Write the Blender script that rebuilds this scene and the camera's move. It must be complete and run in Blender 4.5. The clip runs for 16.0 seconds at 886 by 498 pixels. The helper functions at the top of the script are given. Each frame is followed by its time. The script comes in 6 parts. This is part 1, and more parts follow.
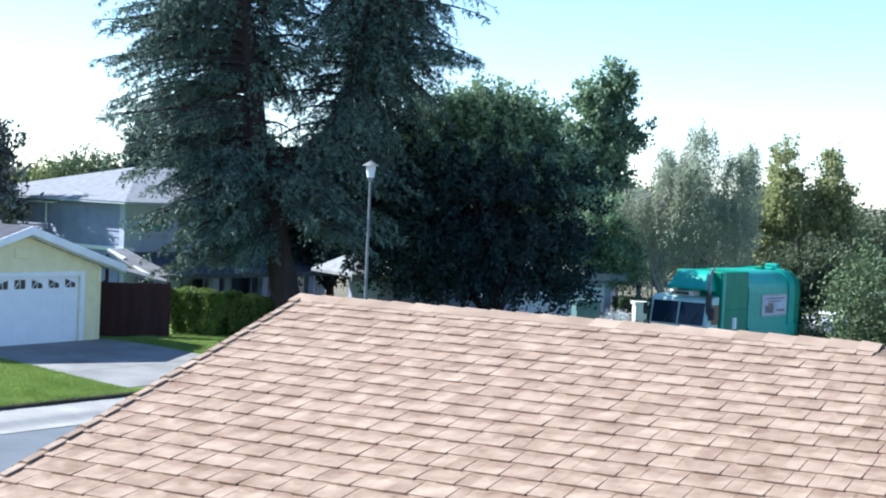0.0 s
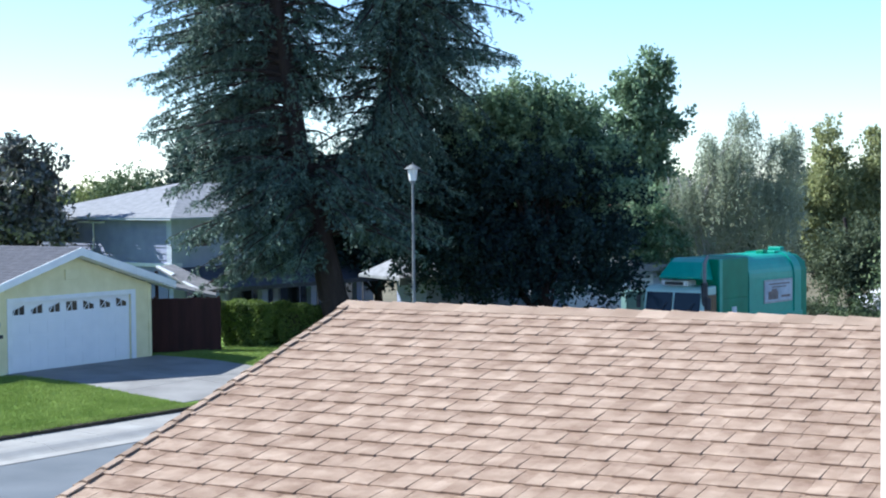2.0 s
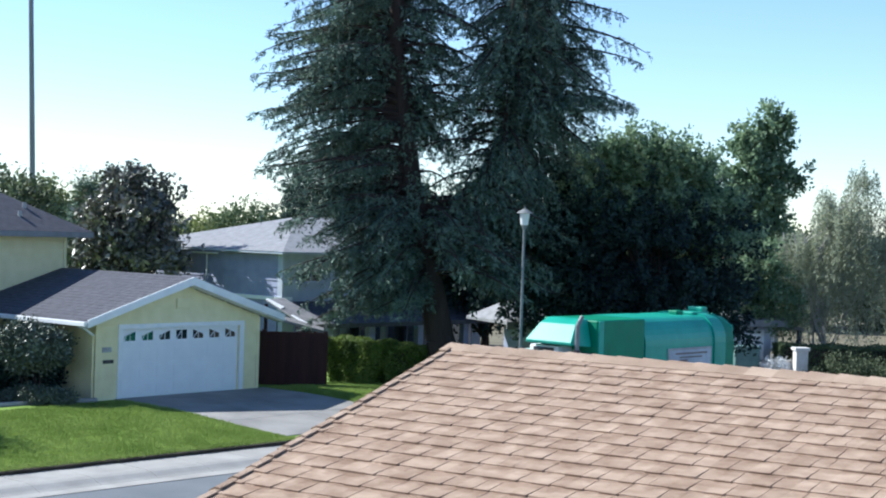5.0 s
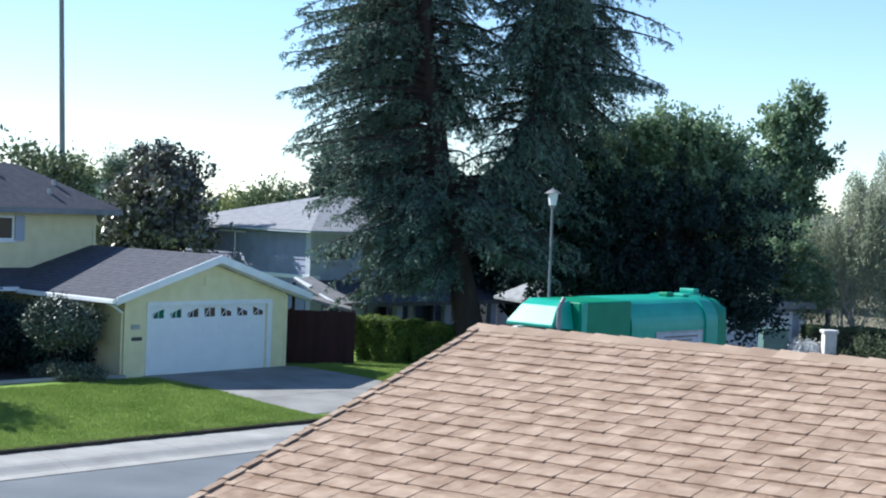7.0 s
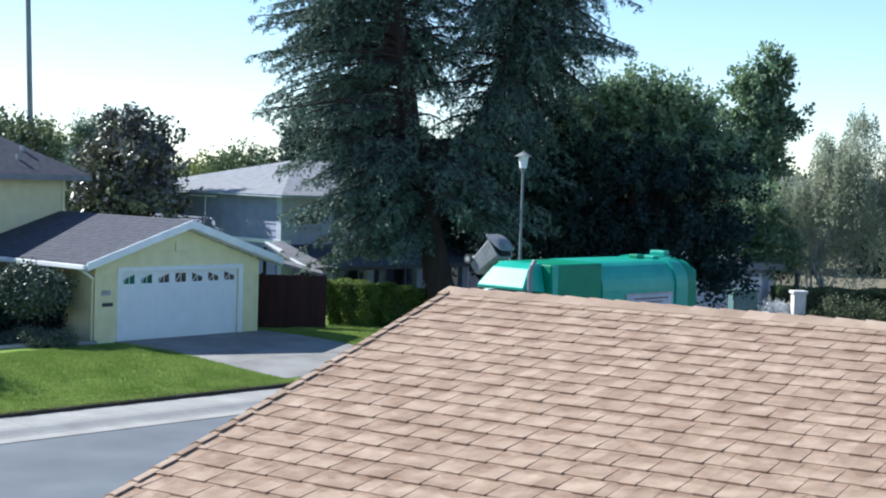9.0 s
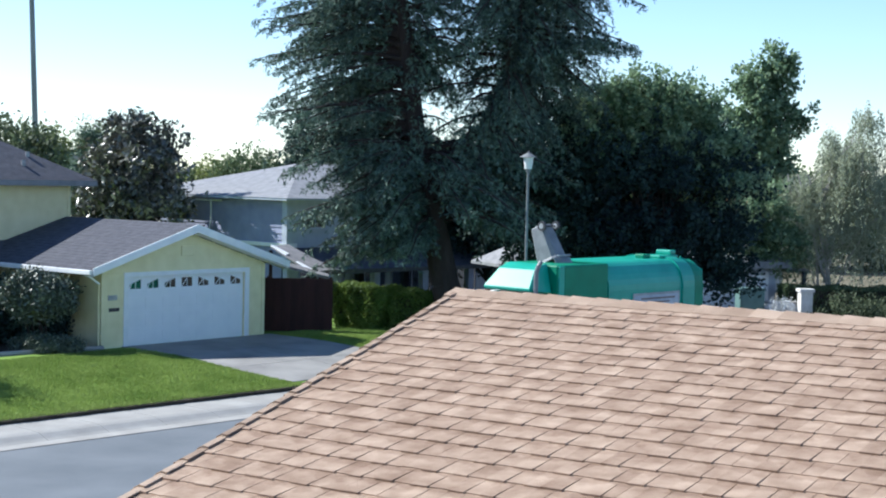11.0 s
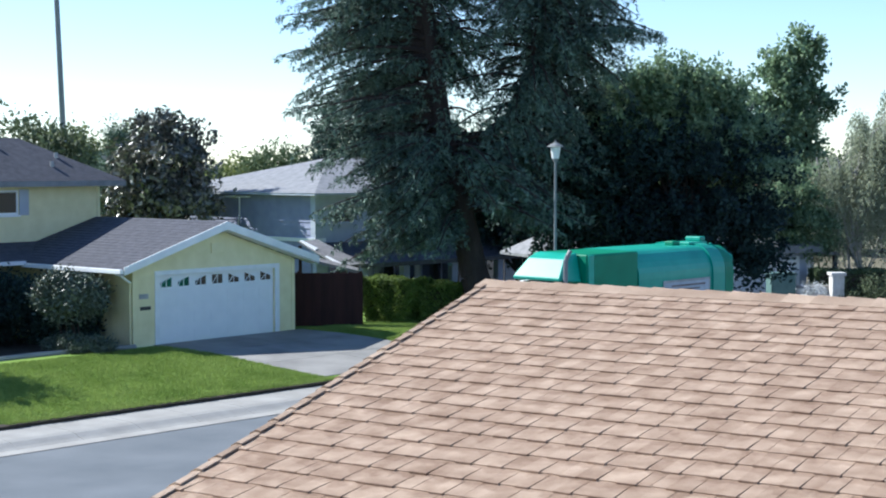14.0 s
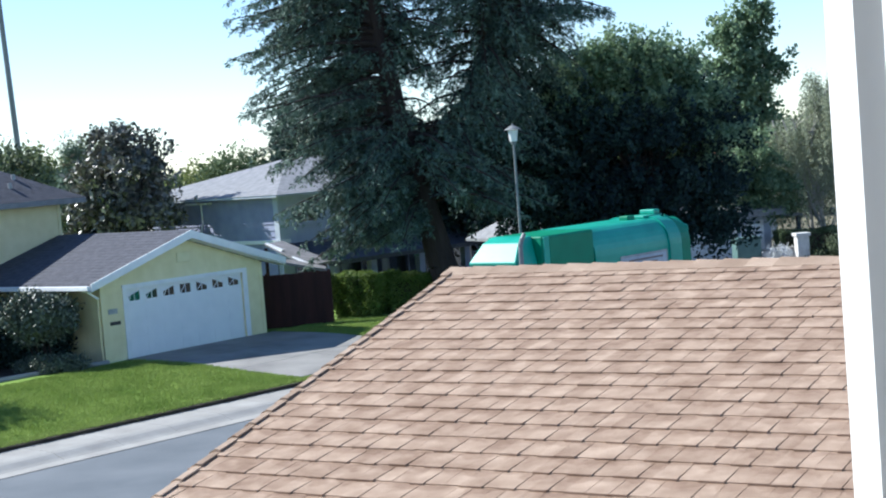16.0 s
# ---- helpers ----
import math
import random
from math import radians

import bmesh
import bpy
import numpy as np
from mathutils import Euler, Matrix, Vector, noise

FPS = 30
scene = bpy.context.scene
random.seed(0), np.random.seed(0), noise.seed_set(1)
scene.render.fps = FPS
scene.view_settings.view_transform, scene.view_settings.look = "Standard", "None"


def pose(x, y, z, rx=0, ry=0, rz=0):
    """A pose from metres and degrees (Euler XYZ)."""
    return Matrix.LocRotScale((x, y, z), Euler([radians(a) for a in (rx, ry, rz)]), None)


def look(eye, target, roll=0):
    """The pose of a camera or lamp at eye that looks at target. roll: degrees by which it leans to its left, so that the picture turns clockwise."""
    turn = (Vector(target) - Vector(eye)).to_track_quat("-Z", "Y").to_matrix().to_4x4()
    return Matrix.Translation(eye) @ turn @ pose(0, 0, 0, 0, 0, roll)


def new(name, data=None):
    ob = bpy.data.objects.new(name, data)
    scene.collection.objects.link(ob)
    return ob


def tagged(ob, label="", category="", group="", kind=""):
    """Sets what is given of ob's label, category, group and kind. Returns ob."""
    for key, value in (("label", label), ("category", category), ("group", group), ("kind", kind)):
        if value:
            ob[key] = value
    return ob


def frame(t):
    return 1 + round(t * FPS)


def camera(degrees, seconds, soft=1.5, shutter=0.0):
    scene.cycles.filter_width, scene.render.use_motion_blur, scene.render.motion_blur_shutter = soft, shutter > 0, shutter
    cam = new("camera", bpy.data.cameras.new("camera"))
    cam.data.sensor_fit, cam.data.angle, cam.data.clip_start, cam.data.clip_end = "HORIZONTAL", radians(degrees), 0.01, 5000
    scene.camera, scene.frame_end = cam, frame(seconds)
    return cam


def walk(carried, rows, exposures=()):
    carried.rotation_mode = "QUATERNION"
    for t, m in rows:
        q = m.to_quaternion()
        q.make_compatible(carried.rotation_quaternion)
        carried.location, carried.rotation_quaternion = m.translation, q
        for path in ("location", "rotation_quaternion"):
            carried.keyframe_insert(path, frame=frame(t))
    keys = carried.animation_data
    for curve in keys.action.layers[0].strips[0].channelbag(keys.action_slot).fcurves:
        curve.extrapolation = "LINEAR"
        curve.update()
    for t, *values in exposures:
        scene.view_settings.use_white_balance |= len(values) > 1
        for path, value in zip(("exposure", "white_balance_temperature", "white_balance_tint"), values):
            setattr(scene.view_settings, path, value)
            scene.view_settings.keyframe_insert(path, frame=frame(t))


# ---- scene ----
cam = camera(31.80, 16.0, 2.05)
PATH = [
    (0.0, pose(-0.015, -0.035, 5.593, 87.722, -2.589, 0.036)),
    (0.5, pose(-0.015, -0.035, 5.593, 86.784, -3.457, 1.051)),
    (1.0, pose(-0.015, -0.059, 5.596, 85.409, -4.268, 1.233)),
    (1.5, pose(-0.0091, -0.072, 5.602, 85.746, -2.150, 0.161)),
    (2.0, pose(-0.0039, -0.063, 5.598, 87.696, 0.570, 1.615)),
    (2.5, pose(-0.0052, -0.072, 5.599, 87.757, 0.522, 1.585)),
    (3.0, pose(-0.0057, -0.073, 5.597, 87.157, 0.429, 1.502)),
    (3.5, pose(-0.0040, -0.071, 5.596, 86.382, 1.468, 1.516)),
    (4.0, pose(-0.0016, -0.065, 5.599, 86.304, 2.350, 2.126)),
    (4.5, pose(0.001, -0.010, 5.598, 88.464, -2.126, 4.596)),
    (5.0, pose(0.010, 0.014, 5.600, 89.239, -1.866, 5.739)),
    (5.2, pose(0.010, 0.010, 5.600, 89.266, -2.236, 6.123)),
    (7.3, pose(0.007, 0.027, 5.603, 87.988, -2.173, 6.798)),
    (7.5, pose(0.012, 0.014, 5.603, 87.598, -2.373, 6.270)),
    (8.0, pose(0.011, 0.017, 5.602, 87.052, -1.997, 5.820)),
    (8.5, pose(0.009, 0.023, 5.603, 86.781, -1.440, 5.763)),
    (9.0, pose(0.012, -0.005, 5.605, 87.144, -1.883, 5.690)),
    (11.5, pose(0.009, 0.026, 5.601, 87.210, -1.197, 5.925)),
    (12.0, pose(0.008, 0.023, 5.603, 87.145, -1.171, 6.130)),
    (12.5, pose(0.007, 0.030, 5.602, 87.450, -1.121, 6.698)),
    (13.0, pose(0.005, 0.025, 5.601, 87.433, -1.191, 6.737)),
    (13.5, pose(0.008, 0.031, 5.600, 87.142, -0.897, 6.774)),
    (14.0, pose(0.008, 0.031, 5.602, 86.892, 0.036, 6.878)),
    (14.5, pose(0.010, 0.031, 5.600, 86.605, 0.236, 7.147)),
    (15.0, pose(0.010, 0.028, 5.599, 86.484, 0.142, 7.252)),
    (15.5, pose(0.016, 0.030, 5.601, 86.601, 2.851, 7.045)),
    (16.0, pose(0.0247, 0.017, 5.602, 86.467, 4.470, 5.383)),
]
walk(cam, PATH, [(0.0, 1.30, 5420, 10), (0.7, 1.22, 5420, 10), (1.6, 1.12, 5420, 10), (3.0, 1.07, 5450, 10), (4.4, 0.99, 5560, 10), (5.0, 0.91, 5620, 10), (16.0, 0.91, 5620, 10)])

# ---- world, sun ----
SUN = Vector((-1.15, 0.30, 1.0)).normalized()
world = bpy.data.worlds.new("sky")
scene.world = world
world.use_nodes = True
wn = world.node_tree.nodes
sky = wn.new("ShaderNodeTexSky")
sky.sky_type = 'NISHITA'
sky.sun_disc = False
sky.sun_elevation = math.asin(SUN.z)
sky.sun_rotation = math.atan2(SUN.x, SUN.y)
sky.air_density, sky.dust_density, sky.ozone_density = 0.9, 0.0, 2.5
wn["Background"].inputs[1].default_value = 0.099
world.node_tree.links.new(sky.outputs[0], wn["Background"].inputs[0])
sun = new("sun", bpy.data.lights.new("sun", 'SUN'))
sun.data.energy, sun.data.angle, sun.data.color = 5.0, radians(0.55), (1.0, 0.93, 0.79)
sun.matrix_world = look(SUN * 50, (0, 0, 0))


# ---- materials ----
def surface(name, low, high, scale=8.0, rough=0.8, bump=0.15, fine=60.0, metal=0.0, island=0.0, piece=0.0,
            stretch=(1, 1, 1), spec=0.35, translucent=0.0):
    """A procedural surface: two-scale noise between two colours, fine relief, and a shift from piece to piece."""
    mat = bpy.data.materials.new(name)
    mat.use_nodes = True
    nt = mat.node_tree
    nodes, links = nt.nodes, nt.links
    bsdf = nodes["Principled BSDF"]
    coord = nodes.new("ShaderNodeTexCoord")
    mapping = nodes.new("ShaderNodeMapping")
    mapping.inputs["Scale"].default_value = stretch
    links.new(coord.outputs["Object"], mapping.inputs[0])
    broad = nodes.new("ShaderNodeTexNoise")
    broad.inputs["Scale"].default_value, broad.inputs["Detail"].default_value = scale, 6.0
    grain = nodes.new("ShaderNodeTexNoise")
    grain.inputs["Scale"].default_value, grain.inputs["Detail"].default_value = fine, 3.0
    links.new(mapping.outputs[0], broad.inputs["Vector"])
    links.new(mapping.outputs[0], grain.inputs["Vector"])
    mix = nodes.new("ShaderNodeMath")
    mix.operation = 'MULTIPLY_ADD'
    mix.inputs[1].default_value = 0.45
    links.new(grain.outputs["Fac"], mix.inputs[0])
    half = nodes.new("ShaderNodeMath")
    half.operation = 'MULTIPLY_ADD'
    half.inputs[1].default_value, half.inputs[2].default_value = 1.3, -0.375
    links.new(broad.outputs["Fac"], half.inputs[0])
    links.new(half.outputs[0], mix.inputs[2])
    fac = mix.outputs[0]
    for amount, node, out in ((island, "ShaderNodeNewGeometry", "Random Per Island"), (piece, "ShaderNodeObjectInfo", "Random")):
        if amount:
            src = nodes.new(node)
            add = nodes.new("ShaderNodeMath")
            add.operation = 'MULTIPLY_ADD'
            add.inputs[1].default_value = amount
            links.new(src.outputs[out], add.inputs[0])
            low_add = nodes.new("ShaderNodeMath")
            low_add.operation = 'SUBTRACT'
            low_add.inputs[1].default_value = amount / 2
            links.new(fac, low_add.inputs[0])
            links.new(low_add.outputs[0], add.inputs[2])
            fac = add.outputs[0]
    ramp = nodes.new("ShaderNodeValToRGB")
    ramp.color_ramp.elements[0].position, ramp.color_ramp.elements[1].position = 0.15, 0.85
    ramp.color_ramp.elements[0].color = (*low, 1)
    ramp.color_ramp.elements[1].color = (*high, 1)
    links.new(fac, ramp.inputs[0])
    links.new(ramp.outputs[0], bsdf.inputs["Base Color"])
    bsdf.inputs["Roughness"].default_value = rough
    bsdf.inputs["Metallic"].default_value = metal
    bsdf.inputs["Specular IOR Level"].default_value = spec
    if bump:
        relief = nodes.new("ShaderNodeBump")
        relief.inputs["Strength"].default_value, relief.inputs["Distance"].default_value = bump, 0.02
        links.new(grain.outputs["Fac"], relief.inputs["Height"])
        links.new(relief.outputs[0], bsdf.inputs["Normal"])
    if translucent:
        thin = nodes.new("ShaderNodeBsdfTranslucent")
        links.new(ramp.outputs[0], thin.inputs["Color"])
        both = nodes.new("ShaderNodeMixShader")
        both.inputs[0].default_value = translucent
        links.new(bsdf.outputs[0], both.inputs[1])
        links.new(thin.outputs[0], both.inputs[2])
        links.new(both.outputs[0], nodes["Material Output"].inputs[0])
    return mat


def glass(name, tint=(0.02, 0.025, 0.03), rough=0.06):
    mat = bpy.data.materials.new(name)
    mat.use_nodes = True
    b = mat.node_tree.nodes["Principled BSDF"]
    b.inputs["Base Color"].default_value = (*tint, 1)
    b.inputs["Roughness"].default_value = rough
    b.inputs["Specular IOR Level"].default_value = 0.8
    return mat


M_SHINGLE = surface("tan_shingle", (0.268, 0.180, 0.125), (0.495, 0.368, 0.272), 9.0, 0.92, 0.5, 260.0, piece=0.28, spec=0.15)
M_SHINGLE_JOIN = surface("tan_shingle_joined", (0.268, 0.180, 0.125), (0.495, 0.368, 0.272), 9.0, 0.92, 0.5, 260.0, island=0.28, spec=0.15)
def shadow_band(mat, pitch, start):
    """A darker band along the head of each laminated course, broken by noise."""
    nt = mat.node_tree
    nodes, links = nt.nodes, nt.links
    bsdf = nodes["Principled BSDF"]
    colour = bsdf.inputs["Base Color"].links[0].from_socket
    coord = next(n for n in nodes if n.bl_idname == "ShaderNodeTexCoord")
    split = nodes.new("ShaderNodeSeparateXYZ")
    links.new(coord.outputs["Object"], split.inputs[0])

    def maths(op, a, b=None, c=None):
        node = nodes.new("ShaderNodeMath")
        node.operation = op
        for i, v in enumerate((a, b, c)):
            if v is None:
                continue
            if isinstance(v, (int, float)):
                node.inputs[i].default_value = v
            else:
                links.new(v, node.inputs[i])
        return node.outputs[0]

    noise = nodes.new("ShaderNodeTexNoise")
    noise.inputs["Scale"].default_value = 11.0
    links.new(coord.outputs["Object"], noise.inputs["Vector"])
    place = maths('FRACT', maths('DIVIDE', maths('SUBTRACT', split.outputs[1], start), pitch))
    reach = maths('MULTIPLY_ADD', noise.outputs["Fac"], 1.7, -0.50)
    edge = maths('MULTIPLY', maths('SUBTRACT', reach, place), 7.0)
    amount = maths('MULTIPLY', maths('MINIMUM', maths('MAXIMUM', edge, 0.0), 1.0), 0.40)
    mix = nodes.new("ShaderNodeMixRGB")
    mix.blend_type = 'MULTIPLY'
    mix.inputs[2].default_value = (0.58, 0.50, 0.46, 1)
    links.new(amount, mix.inputs[0])
    links.new(colour, mix.inputs[1])
    links.new(mix.outputs[0], bsdf.inputs["Base Color"])


shadow_band(M_SHINGLE, 0.143, 0.05)
shadow_band(M_SHINGLE_JOIN, 0.143, 0.05)
M_CAP = surface("tan_cap", (0.30, 0.212, 0.150), (0.50, 0.378, 0.282), 4.0, 0.92, 0.5, 260.0, piece=0.45, spec=0.15)
M_FELT = surface("roof_felt", (0.13, 0.088, 0.062), (0.20, 0.140, 0.100), 5.0, 0.95, 0.3, 120.0)
M_WHITE = surface("white_paint", (0.72, 0.74, 0.76), (0.84, 0.85, 0.86), 3.0, 0.45, 0.05, 80.0)
M_VINYL = surface("white_vinyl", (0.78, 0.79, 0.80), (0.86, 0.87, 0.88), 6.0, 0.35, 0.0, 80.0)
M_DOOR = surface("white_garage_door", (0.74, 0.76, 0.79), (0.82, 0.83, 0.85), 2.0, 0.5, 0.05, 60.0)
M_YELLOW = surface("yellow_siding", (0.68, 0.62, 0.36), (0.80, 0.74, 0.48), 2.5, 0.75, 0.2, 90.0)
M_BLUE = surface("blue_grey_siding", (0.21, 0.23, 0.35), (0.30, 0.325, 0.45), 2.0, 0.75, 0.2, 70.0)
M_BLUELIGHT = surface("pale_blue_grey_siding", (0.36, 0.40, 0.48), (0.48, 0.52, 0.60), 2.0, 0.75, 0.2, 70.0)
M_GREYROOF = surface("grey_roof", (0.16, 0.16, 0.17), (0.30, 0.29, 0.30), 4.0, 0.9, 0.4, 120.0)
M_DARKROOF = surface("charcoal_roof", (0.046, 0.048, 0.060), (0.096, 0.098, 0.120), 5.0, 0.9, 0.4, 120.0)
M_LIGHTROOF = surface("pale_grey_roof", (0.17, 0.175, 0.19), (0.29, 0.295, 0.31), 4.0, 0.85, 0.3, 100.0)
M_FENCE = surface("dark_red_fence", (0.025, 0.010, 0.010), (0.05, 0.018, 0.016), 6.0, 0.85, 0.3, 40.0, piece=0.4, stretch=(1, 1, 0.15))
M_ASPHALT = surface("asphalt", (0.10, 0.115, 0.13), (0.16, 0.175, 0.19), 0.6, 0.9, 0.4, 40.0)
M_CONCRETE = surface("concrete", (0.255, 0.245, 0.228), (0.375, 0.365, 0.342), 1.2, 0.9, 0.3, 30.0)
M_DRIVE = surface("driveway_concrete", (0.17, 0.165, 0.16), (0.31, 0.30, 0.285), 0.9, 0.9, 0.3, 30.0)
M_LAWN = surface("lawn_soil", (0.11, 0.20, 0.025), (0.21, 0.31, 0.05), 0.9, 0.95, 0.4, 25.0)
M_GRASS = surface("grass_blades", (0.168, 0.255, 0.048), (0.335, 0.425, 0.115), 0.7, 0.8, 0.0, 12.0, island=0.4, translucent=0.3)
M_EARTH = surface("dry_ground", (0.10, 0.09, 0.06), (0.20, 0.18, 0.12), 0.5, 0.95, 0.4, 15.0)
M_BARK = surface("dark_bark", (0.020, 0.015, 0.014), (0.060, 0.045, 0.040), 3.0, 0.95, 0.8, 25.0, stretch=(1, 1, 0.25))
M_PALEBARK = surface("pale_bark", (0.30, 0.28, 0.25), (0.55, 0.52, 0.47), 4.0, 0.9, 0.5, 25.0, stretch=(1, 1, 0.4))
M_SOIL = surface("garden_soil", (0.018, 0.014, 0.010), (0.060, 0.048, 0.034), 3.0, 0.95, 0.6, 30.0)
M_CEDAR = surface("cedar_needles", (0.0127, 0.0302, 0.0304), (0.1823, 0.2678, 0.1947), 0.9, 0.7, 0.0, 9.0, island=0.5, translucent=0.06)
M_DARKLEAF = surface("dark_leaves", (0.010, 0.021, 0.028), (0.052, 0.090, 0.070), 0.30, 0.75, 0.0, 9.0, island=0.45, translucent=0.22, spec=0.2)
M_FARLEAF = surface("far_leaves", (0.070, 0.105, 0.052), (0.185, 0.235, 0.115), 0.25, 0.75, 0.0, 9.0, island=0.4, translucent=0.15, spec=0.15)
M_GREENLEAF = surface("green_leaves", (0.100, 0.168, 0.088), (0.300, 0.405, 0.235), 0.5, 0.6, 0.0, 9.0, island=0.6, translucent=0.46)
M_OLIVELEAF = surface("olive_leaves", (0.235, 0.27, 0.18), (0.49, 0.53, 0.385), 0.5, 0.65, 0.0, 9.0, island=0.3, translucent=0.48)
M_YELLOWLEAF = surface("yellow_green_leaves", (0.10, 0.135, 0.040), (0.27, 0.31, 0.115), 0.5, 0.65, 0.0, 9.0, island=0.4, translucent=0.35)
M_POPLAR = surface("poplar_leaves", (0.18, 0.205, 0.085), (0.43, 0.45, 0.21), 0.5, 0.65, 0.0, 9.0, island=0.4, translucent=0.5)
M_OLIVEDARK = surface("dark_olive_leaves", (0.045, 0.066, 0.036), (0.160, 0.195, 0.105), 0.5, 0.7, 0.0, 9.0, island=0.4, translucent=0.3)
M_MAGNOLIA = surface("glossy_leaves", (0.045, 0.058, 0.040), (0.275, 0.250, 0.200), 0.6, 0.36, 0.0, 9.0, island=0.8, spec=0.65)
M_BUSH = surface("camellia_leaves", (0.035, 0.055, 0.038), (0.145, 0.175, 0.125), 0.6, 0.48, 0.0, 9.0, island=0.7, spec=0.45)
M_HEDGE = surface("hedge_leaves", (0.075, 0.125, 0.022), (0.210, 0.280, 0.070), 0.9, 0.55, 0.0, 9.0, island=0.6, translucent=0.38)
M_GREEN = surface("truck_green", (0.012, 0.27, 0.195), (0.035, 0.38, 0.28), 1.6, 0.40, 0.04, 30.0, spec=0.5)
M_DEEPGREEN = surface("truck_deep_green", (0.000, 0.155, 0.080), (0.006, 0.230, 0.125), 1.6, 0.50, 0.04, 30.0, spec=0.35)
M_CABWHITE = surface("cab_pale_green", (0.34, 0.52, 0.46), (0.50, 0.66, 0.60), 2.0, 0.4, 0.03, 30.0, spec=0.5)
M_RUBBER = surface("rubber", (0.012, 0.012, 0.012), (0.03, 0.03, 0.03), 6.0, 0.85, 0.3, 60.0)
M_CART = surface("grey_plastic", (0.13, 0.14, 0.15), (0.24, 0.25, 0.26), 4.0, 0.36, 0.05, 40.0)
M_STEEL = surface("grey_steel", (0.26, 0.27, 0.28), (0.46, 0.47, 0.48), 5.0, 0.5, 0.1, 60.0, metal=0.3)
M_DARKSTEEL = surface("dark_steel", (0.03, 0.03, 0.035), (0.08, 0.08, 0.085), 5.0, 0.6, 0.1, 60.0, metal=0.3)
M_CHROME = surface("bright_steel", (0.50, 0.50, 0.50), (0.66, 0.66, 0.66), 5.0, 0.28, 0.05, 60.0, metal=0.8)
M_GLASS = glass("dark_glass")
M_WINDSHIELD = glass("windshield_glass", (0.012, 0.022, 0.035), 0.05)
M_WINDSHIELD.node_tree.nodes["Principled BSDF"].inputs["Specular IOR Level"].default_value = 0.22
M_SIGN = surface("faded_poster", (0.30, 0.35, 0.42), (0.58, 0.62, 0.66), 1.6, 0.5, 0.0, 8.0)
M_SIGNDARK = surface("poster_print", (0.10, 0.08, 0.08), (0.26, 0.20, 0.19), 3.0, 0.5, 0.0, 12.0)
M_POST = surface("lamp_post_grey", (0.13, 0.142, 0.15), (0.22, 0.232, 0.24), 4.0, 0.7, 0.2, 60.0)
# Pole wood made paler and bluish: distance haze is put into this colour.
M_POLE = surface("hazed_weathered_pole", (0.17, 0.18, 0.19), (0.29, 0.30, 0.31), 3.0, 0.9, 0.4, 40.0, stretch=(1, 1, 0.1))
M_LAMPHEAD = surface("lamp_glass", (0.60, 0.62, 0.62), (0.75, 0.76, 0.76), 4.0, 0.4, 0.0, 30.0)
M_TEAL = surface("teal_cabinet", (0.075, 0.145, 0.140), (0.130, 0.215, 0.205), 3.0, 0.6, 0.1, 40.0)
M_STONE = surface("pale_stone", (0.50, 0.49, 0.47), (0.72, 0.71, 0.69), 5.0, 0.85, 0.5, 25.0)
M_RED = surface("dark_red_paint", (0.14, 0.015, 0.012), (0.22, 0.03, 0.025), 2.0, 0.35, 0.0, 30.0, spec=0.5)
M_TILE = surface("terracotta_roof", (0.30, 0.14, 0.08), (0.48, 0.26, 0.16), 4.0, 0.85, 0.4, 60.0)
M_PLASTER = surface("room_plaster", (0.66, 0.65, 0.62), (0.78, 0.77, 0.74), 2.0, 0.8, 0.1, 60.0)
M_CARPET = surface("beige_carpet", (0.32, 0.28, 0.23), (0.45, 0.40, 0.34), 4.0, 0.95, 0.6, 120.0)
M_DISH = surface("dark_brown_dish", (0.025, 0.015, 0.015), (0.06, 0.035, 0.035), 6.0, 0.5, 0.1, 40.0)


# ---- mesh helpers ----
def part(name, bm, material, parent=None, label=""):
    mesh = bpy.data.meshes.new(name)
    bmesh.ops.recalc_face_normals(bm, faces=bm.faces)
    bm.to_mesh(mesh)
    bm.free()
    mesh.materials.append(material)
    ob = new(name, mesh)
    if parent:
        ob.parent = parent
    if label:
        ob["label"] = label
    return ob


def raw(name, verts, faces, material, parent=None, smooth=False):
    mesh = bpy.data.meshes.new(name)
    mesh.from_pydata(verts, [], faces)
    mesh.materials.append(material)
    if smooth:
        mesh.polygons.foreach_set("use_smooth", [True] * len(mesh.polygons))
    ob = new(name, mesh)
    if parent:
        ob.parent = parent
    return ob


def thing(name, m, label, category, group="", kind=""):
    ob = new(name)
    ob.empty_display_size = 0.2
    ob.matrix_basis = m
    return tagged(ob, label, category, group, kind)


def box(x0, y0, z0, x1, y1, z1, bevel=0.0, bm=None):
    own = bmesh.new()
    m = Matrix.Translation(((x0 + x1) / 2, (y0 + y1) / 2, (z0 + z1) / 2)) @ Matrix.Diagonal((abs(x1 - x0), abs(y1 - y0), abs(z1 - z0), 1))
    bmesh.ops.create_cube(own, size=1, matrix=m)
    if bevel:
        bmesh.ops.bevel(own, geom=own.edges[:], offset=bevel, segments=2, affect='EDGES', profile=0.5)
    if bm is None:
        return own
    merge(bm, own)
    return bm


def merge(bm, other):
    mesh = bpy.data.meshes.new("tmp")
    other.to_mesh(mesh)
    other.free()
    bm.from_mesh(mesh)
    bpy.data.meshes.remove(mesh)


